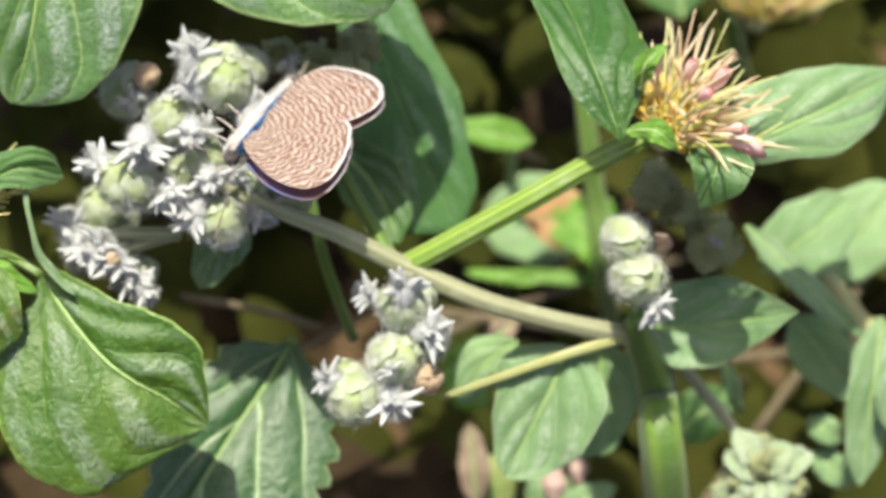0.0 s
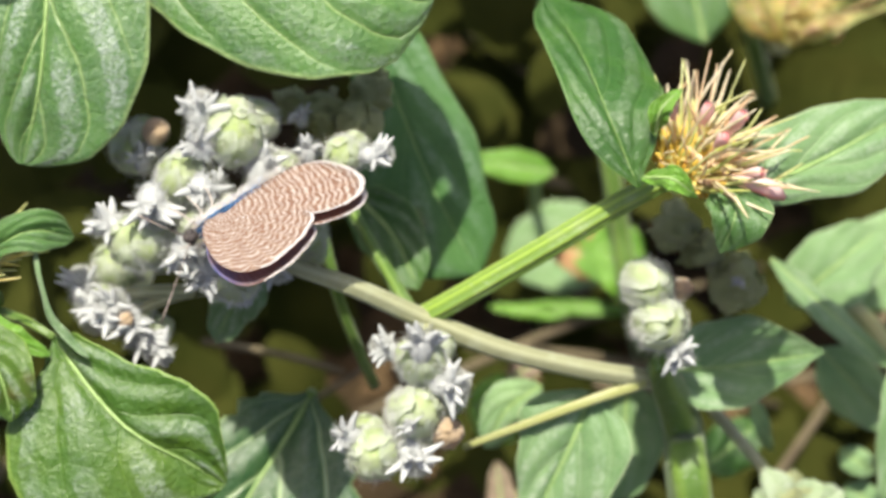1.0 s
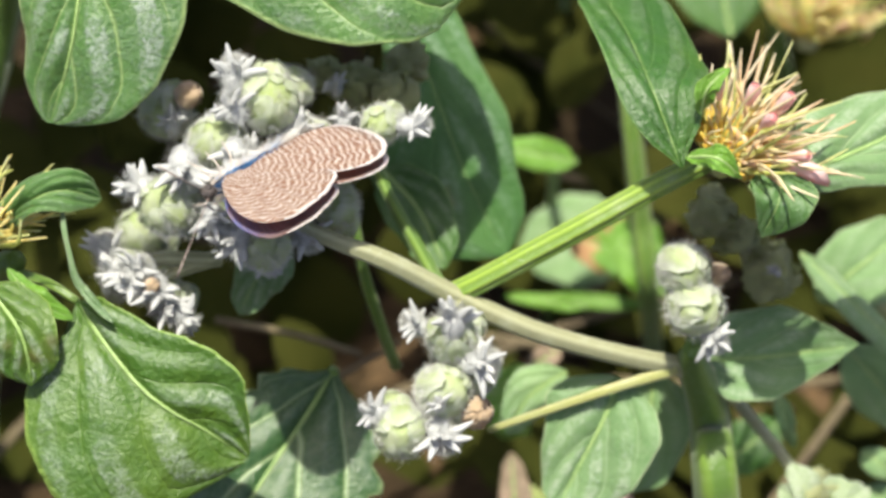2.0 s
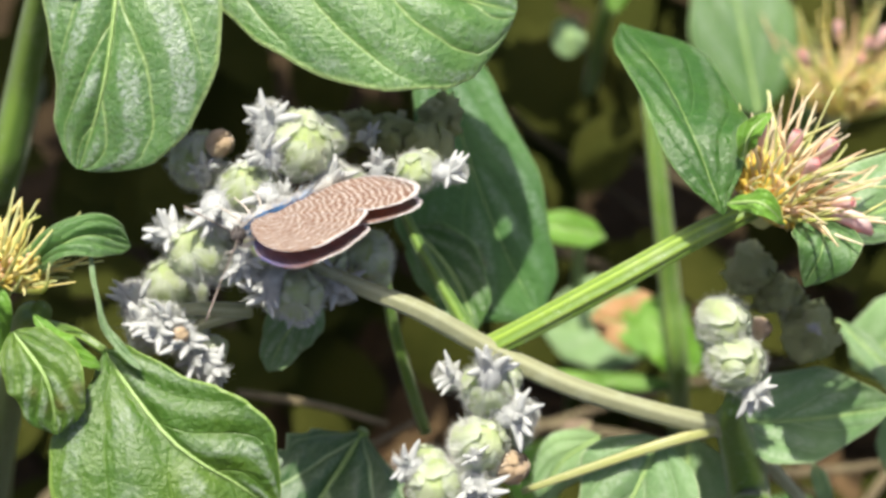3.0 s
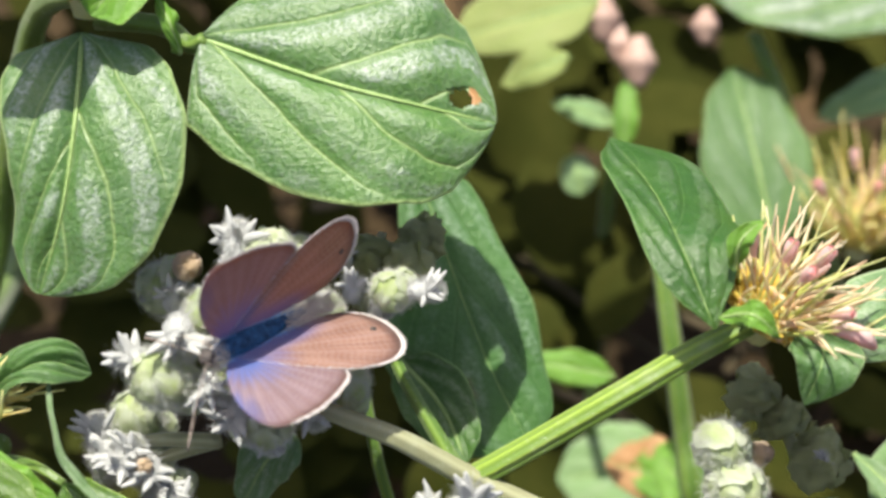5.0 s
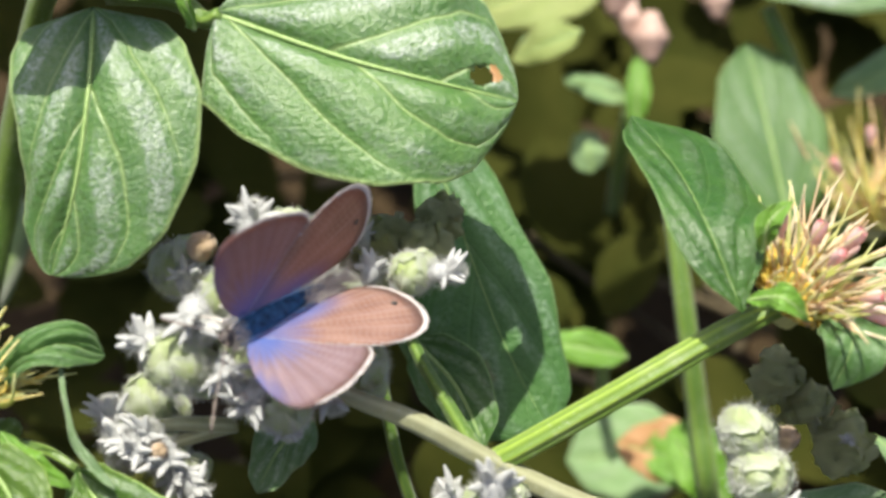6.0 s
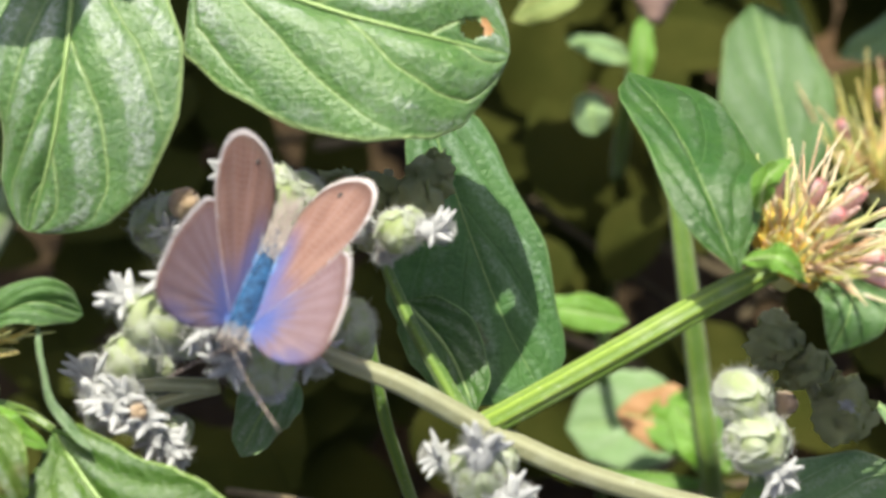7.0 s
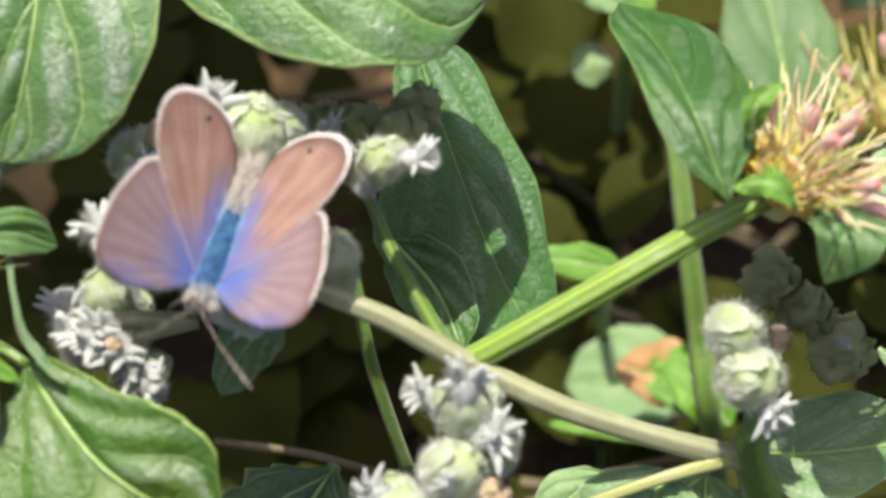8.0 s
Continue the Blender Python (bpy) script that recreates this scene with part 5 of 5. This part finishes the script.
def spline_closed(outline, n):
    m = len(outline)
    out = []
    for i in range(n):
        s = i / n * m
        k = int(s)
        f = s - k
        a, b, c, d = (Vector(outline[(k + o) % m]) for o in (-1, 0, 1, 2))
        out.append(0.5 * (2 * b + (c - a) * f + (2 * a - 5 * b + 4 * c - d) * f * f + (3 * b - a - 3 * c + d) * f ** 3))
    return out


def fringe(ob, pts, first, last, width, lift):
    """Pale overlapping scales along the wing's outer edge, each a thin tapered flake."""
    ragged = random.Random(len(pts) + int(width * 100))
    n = len(pts)
    c = sum(pts, Vector()) / n
    verts, faces = [], []
    count = int((last - first) * 420)
    for k in range(count):
        f = (k + ragged.random()) / count
        s = (first + (last - first) * f) * n
        i = int(s)
        p = pts[i % n].lerp(pts[(i + 1) % n], s - i)
        t = (pts[(i + 1) % n] - pts[(i - 1) % n]).normalized()
        o = Vector((t.y, -t.x, 0))
        if o.dot(p - c) < 0:
            o = -o
        w = width * math.sin(math.pi * min(1, max(0, f))) ** 0.5 * ragged.uniform(0.55, 1.15)
        z = Vector((0, 0, lift + 0.045 * math.sin(14 * math.atan2(p.y - 1, abs(p.x) + 0.5)) + ragged.uniform(-0.03, 0.03)))
        tip = p + o * w + t * ragged.uniform(-0.08, 0.08)
        base = len(verts)
        for dz in (0.05, -0.05):
            verts += [tuple((q + z + Vector((0, 0, dz * e))) * MM) for q, e in ((p - o * 0.10 - t * 0.08, 1), (p - o * 0.10 + t * 0.08, 1), (tip + t * 0.03, 0.4), (tip - t * 0.03, 0.4))]
        b = base
        faces += [(b, b + 1, b + 2, b + 3), (b + 7, b + 6, b + 5, b + 4), (b, b + 4, b + 5, b + 1), (b + 1, b + 5, b + 6, b + 2), (b + 2, b + 6, b + 7, b + 3), (b + 3, b + 7, b + 4, b)]
    me = bpy.data.meshes.new("fringe")
    me.from_pydata(verts, [], faces)
    me.materials.append(FRINGE)
    child("fringe", me, ob, "pale fringe")["kind"] = "stuff"


def spot(ob, hand, x, y, r, lift):
    bm = bmesh.new()
    bmesh.ops.create_circle(bm, cap_ends=True, segments=12, radius=r * MM)
    ext = bmesh.ops.extrude_face_region(bm, geom=list(bm.faces))
    bmesh.ops.translate(bm, verts=[v for v in ext["geom"] if isinstance(v, bmesh.types.BMVert)], vec=(0, 0, 0.03 * MM))
    bmesh.ops.translate(bm, verts=bm.verts, vec=(x * hand * WING * MM, y * WING * MM, (lift + 0.09) * MM))
    part("eye_spot", bm, BODY_DARK, ob, "dark eye spot")


def butterfly():
    root = new("butterfly")
    root.empty_display_size = 0.003
    tagged(root, "small lilac-brown butterfly with blue body resting on white flowers", "butterfly")
    wings = []
    for hand in (1, -1):
        f, fp = wing(root, "forewing", FORE, hand, FORE_UP, FORE_LOW, 0.0, "forewing, lilac-brown above, banded tan below")
        fringe(f, fp, 0.38, 0.72, 0.24, 0.0)
        h, hp = wing(root, "hindwing", HIND, hand, HIND_UP, HIND_LOW, 0.10, "hindwing, pinkish brown above, banded tan below")
        fringe(h, hp, 0.02, 0.28, 0.05, 0.10)
        fringe(h, hp, 0.28, 0.70, 0.36, 0.10)
        spot(h, hand, 4.9, -12.4, 0.28, 0.12)
        wings.append((hand, f, h))

    def lathe(name, y0, y1, radii, z, mat, label=""):
        bm = bmesh.new()
        tube(bm, [Vector((0, y0 + (y1 - y0) * k / 4, z[0] + (z[1] - z[0]) * k / 4)) * MM for k in range(5)], [r * MM for r in radii], 12, 14)
        bm.normal_update()
        for f in bm.faces:
            f.material_index = 1 if isinstance(mat, list) and f.normal.z < 0.45 else 0
        return part(name, bm, mat, root, label)
    lathe("thorax", 2.2, -3.2, [0.5, 1.0, 1.12, 1.08, 0.9], (-0.1, 0.0), [BODY_BLUE, BODY_HAIR], "thorax, blue-scaled above and pale below")
    lathe("abdomen", -2.6, -8.4, [0.95, 0.85, 0.7, 0.5, 0.2], (-0.1, -0.5), [BODY_BLUE, BODY_HAIR], "slim abdomen, blue-grey above and pale below")
    head = lathe("head", 3.3, 1.9, [0.25, 0.6, 0.7, 0.6, 0.4], (-0.15, 0.0), BODY_DARK, "dark head with pale hairs")
    for hand in (1, -1):
        bm = bmesh.new()
        bmesh.ops.create_icosphere(bm, subdivisions=2, radius=0.38 * MM)
        bmesh.ops.translate(bm, verts=bm.verts, vec=(0.5 * hand * MM, 2.7 * MM, 0.05 * MM))
        part("eye", bm, BODY_DARK, head)
        bm = bmesh.new()
        tube(bm, [Vector(p) * MM for p in (((-0.2, 3.0, 0.3), (-2.7, 5.6, 0.6), (-5.8, 7.9, 0.3)) if hand < 0 else ((0.2, 3.0, 0.2), (1.8, 4.6, -0.6), (3.4, 6.0, -2.2)))], [0.05 * MM, 0.04 * MM, 0.04 * MM, 0.09 * MM, 0.07 * MM], 6, 12)
        part("antenna", bm, ANTENNA, head, "thin banded antenna")
        for k, y in enumerate((1.4, 0.3, -0.8)):
            bm = bmesh.new()
            tube(bm, [Vector(p) * MM for p in ((0.5 * hand, y, -0.7), (1.6 * hand, y + 0.7 - k * 0.6, -1.2), (2.2 * hand, y + 1.0 - k * 1.0, -2.6))], [0.12 * MM, 0.09 * MM, 0.05 * MM], 5, 6)
            part("leg", bm, BODY_HAIR, root)
    # hairs down the thorax and beside the abdomen
    rnd = random.Random(5)
    for name, mat, count, lo, hi, label in (("body_hair", BODY_HAIR, 340, -10.5, -5.2, "long cream hairs behind the body"), ("shoulder_hair", HAIR_BLUE, 420, -6.0, 2.2, "light blue hairs edging the body"),
                                            ("collar_hair", BODY_HAIR, 160, 1.4, 3.0, "pale hairs behind the head"), ("flank_hair", FLANK, 1300, -8.5, 2.6, "whitish woolly hairs on the flanks")):
        verts, faces = [], []
        for k in range(count):
            y = rnd.uniform(lo, hi)
            a = rnd.uniform(0.1, math.pi - 0.1) if mat is BODY_HAIR else rnd.uniform(math.pi * 0.96, math.pi * 2.04) if mat is FLANK else rnd.choice((rnd.uniform(-0.1, 0.8), math.pi - rnd.uniform(-0.1, 0.8)))
            r = 1.05 * (1 - max(0, -y - 2.5) / 10)
            p = Vector((math.cos(a) * r, y, math.sin(a) * r * 0.9))
            tip = p + Vector((math.cos(a) * 0.55, -0.7, math.sin(a) * 0.4)) * rnd.uniform(0.6, 1.2) * (2.4 if y < -5.2 and mat is BODY_HAIR else 1.7 if y < -4 else 1.25 if mat is FLANK else 0.7)
            w = Vector((0.03, 0.0, 0.02))
            i = len(verts)
            verts += [(p + w) * MM, (p - w) * MM, tip * MM, (p + Vector((0, 0.04, 0))) * MM]
            faces += [(i, i + 1, i + 2), (i + 1, i + 3, i + 2), (i + 3, i, i + 2)]
        me = bpy.data.meshes.new(name)
        me.from_pydata([tuple(v) for v in verts], [], faces)
        me.materials.append(mat)
        o = child(name, me, root, label)
        o["kind"] = "stuff"
    return root, wings


BUTTERFLY, WINGS = butterfly()


def body_pose(x, y, h, heading, pitch, roll):
    """Where the body is on the plan sheet, and how it heads, lifts its head and leans."""
    hd, pt, rl = radians(heading), radians(pitch), radians(roll)
    Y = Vector((math.cos(hd) * math.cos(pt), math.sin(hd) * math.cos(pt), math.sin(pt)))
    Z = (Vector((0, 0, 1)) - Y * Y.z).normalized()
    X = Y.cross(Z)
    X, Z = X * math.cos(rl) + Z * math.sin(rl), Z * math.cos(rl) - X * math.sin(rl)
    m = Matrix((X, Y, Z)).transposed()
    return Matrix.Translation(at((x, y, h))) @ (TURN @ m).to_4x4()


# seconds, place on the sheet (mm), heading, pitch, roll, lift of the right and left wings (degrees)
FLIGHT = [
    (0, -17.5, 9.6, 15.1, -125.6, 43, 60.4, 93, 91),
    (0.5, -20.5, 8.1, 14.7, -134.9, 36.3, 40.7, 93, 90),
    (1, -21.5, 7.6, 14.8, -145.7, 36.9, 41.6, 93, 90),
    (2.5, -23.1, 8.5, 14.7, -147.4, 40.9, 37.2, 93, 90),
    (3, -23.1, 8.2, 14.6, -149.8, 39.4, 31.3, 93, 90),
    (3.2, -23.1, 8.1, 14.6, -150.7, 39.4, 29.5, 93, 88),
    (3.5, -23.5, 7.5, 14.7, -158.8, 39.4, 13.1, 71, 70),
    (3.7, -23, 7.8, 14.8, -154.2, 36.9, 15.1, 60, 60),
    (4, -22.6, 8, 14.9, -151.2, 35.3, 16.4, 57.5, 60.5),
    (4.5, -22.5, 8, 15, -148, 37.8, 18, 53.8, 56.7),
    (6, -22.3, 8.5, 15.2, -144.7, 38, 18, 46, 51.3),
    (6.5, -22.2, 6.6, 15.1, -122.9, 31.5, 18.9, 46, 50.9),
    (6.6, -22.1, 6.5, 15.1, -120.6, 30.4, 17.4, 63, 64),
    (6.8, -21.6, 6, 15.1, -109.7, 25.5, 10.8, 49, 51),
    (7, -21.5, 5.9, 15.1, -107.4, 24.4, 9.4, 51, 52.4),
    (7.5, -22, 4.3, 15.1, -107.6, 21.6, 9.4, 46, 46),
    (8, -22.1, 3.6, 15.2, -104.7, 23.3, 6.9, 41, 41.6),
]


def motions():
    walk(BUTTERFLY, [(r[0], body_pose(*r[1:7])) for r in FLIGHT])
    for hand, fore, hind in WINGS:
        rows = [(r[0], pose(0.9 * hand * MM, 0, 0.3 * MM, 0, -hand * (r[7] if hand > 0 else r[8]), 0)) for r in FLIGHT]
        walk(fore, rows)
        walk(hind, rows)


motions()
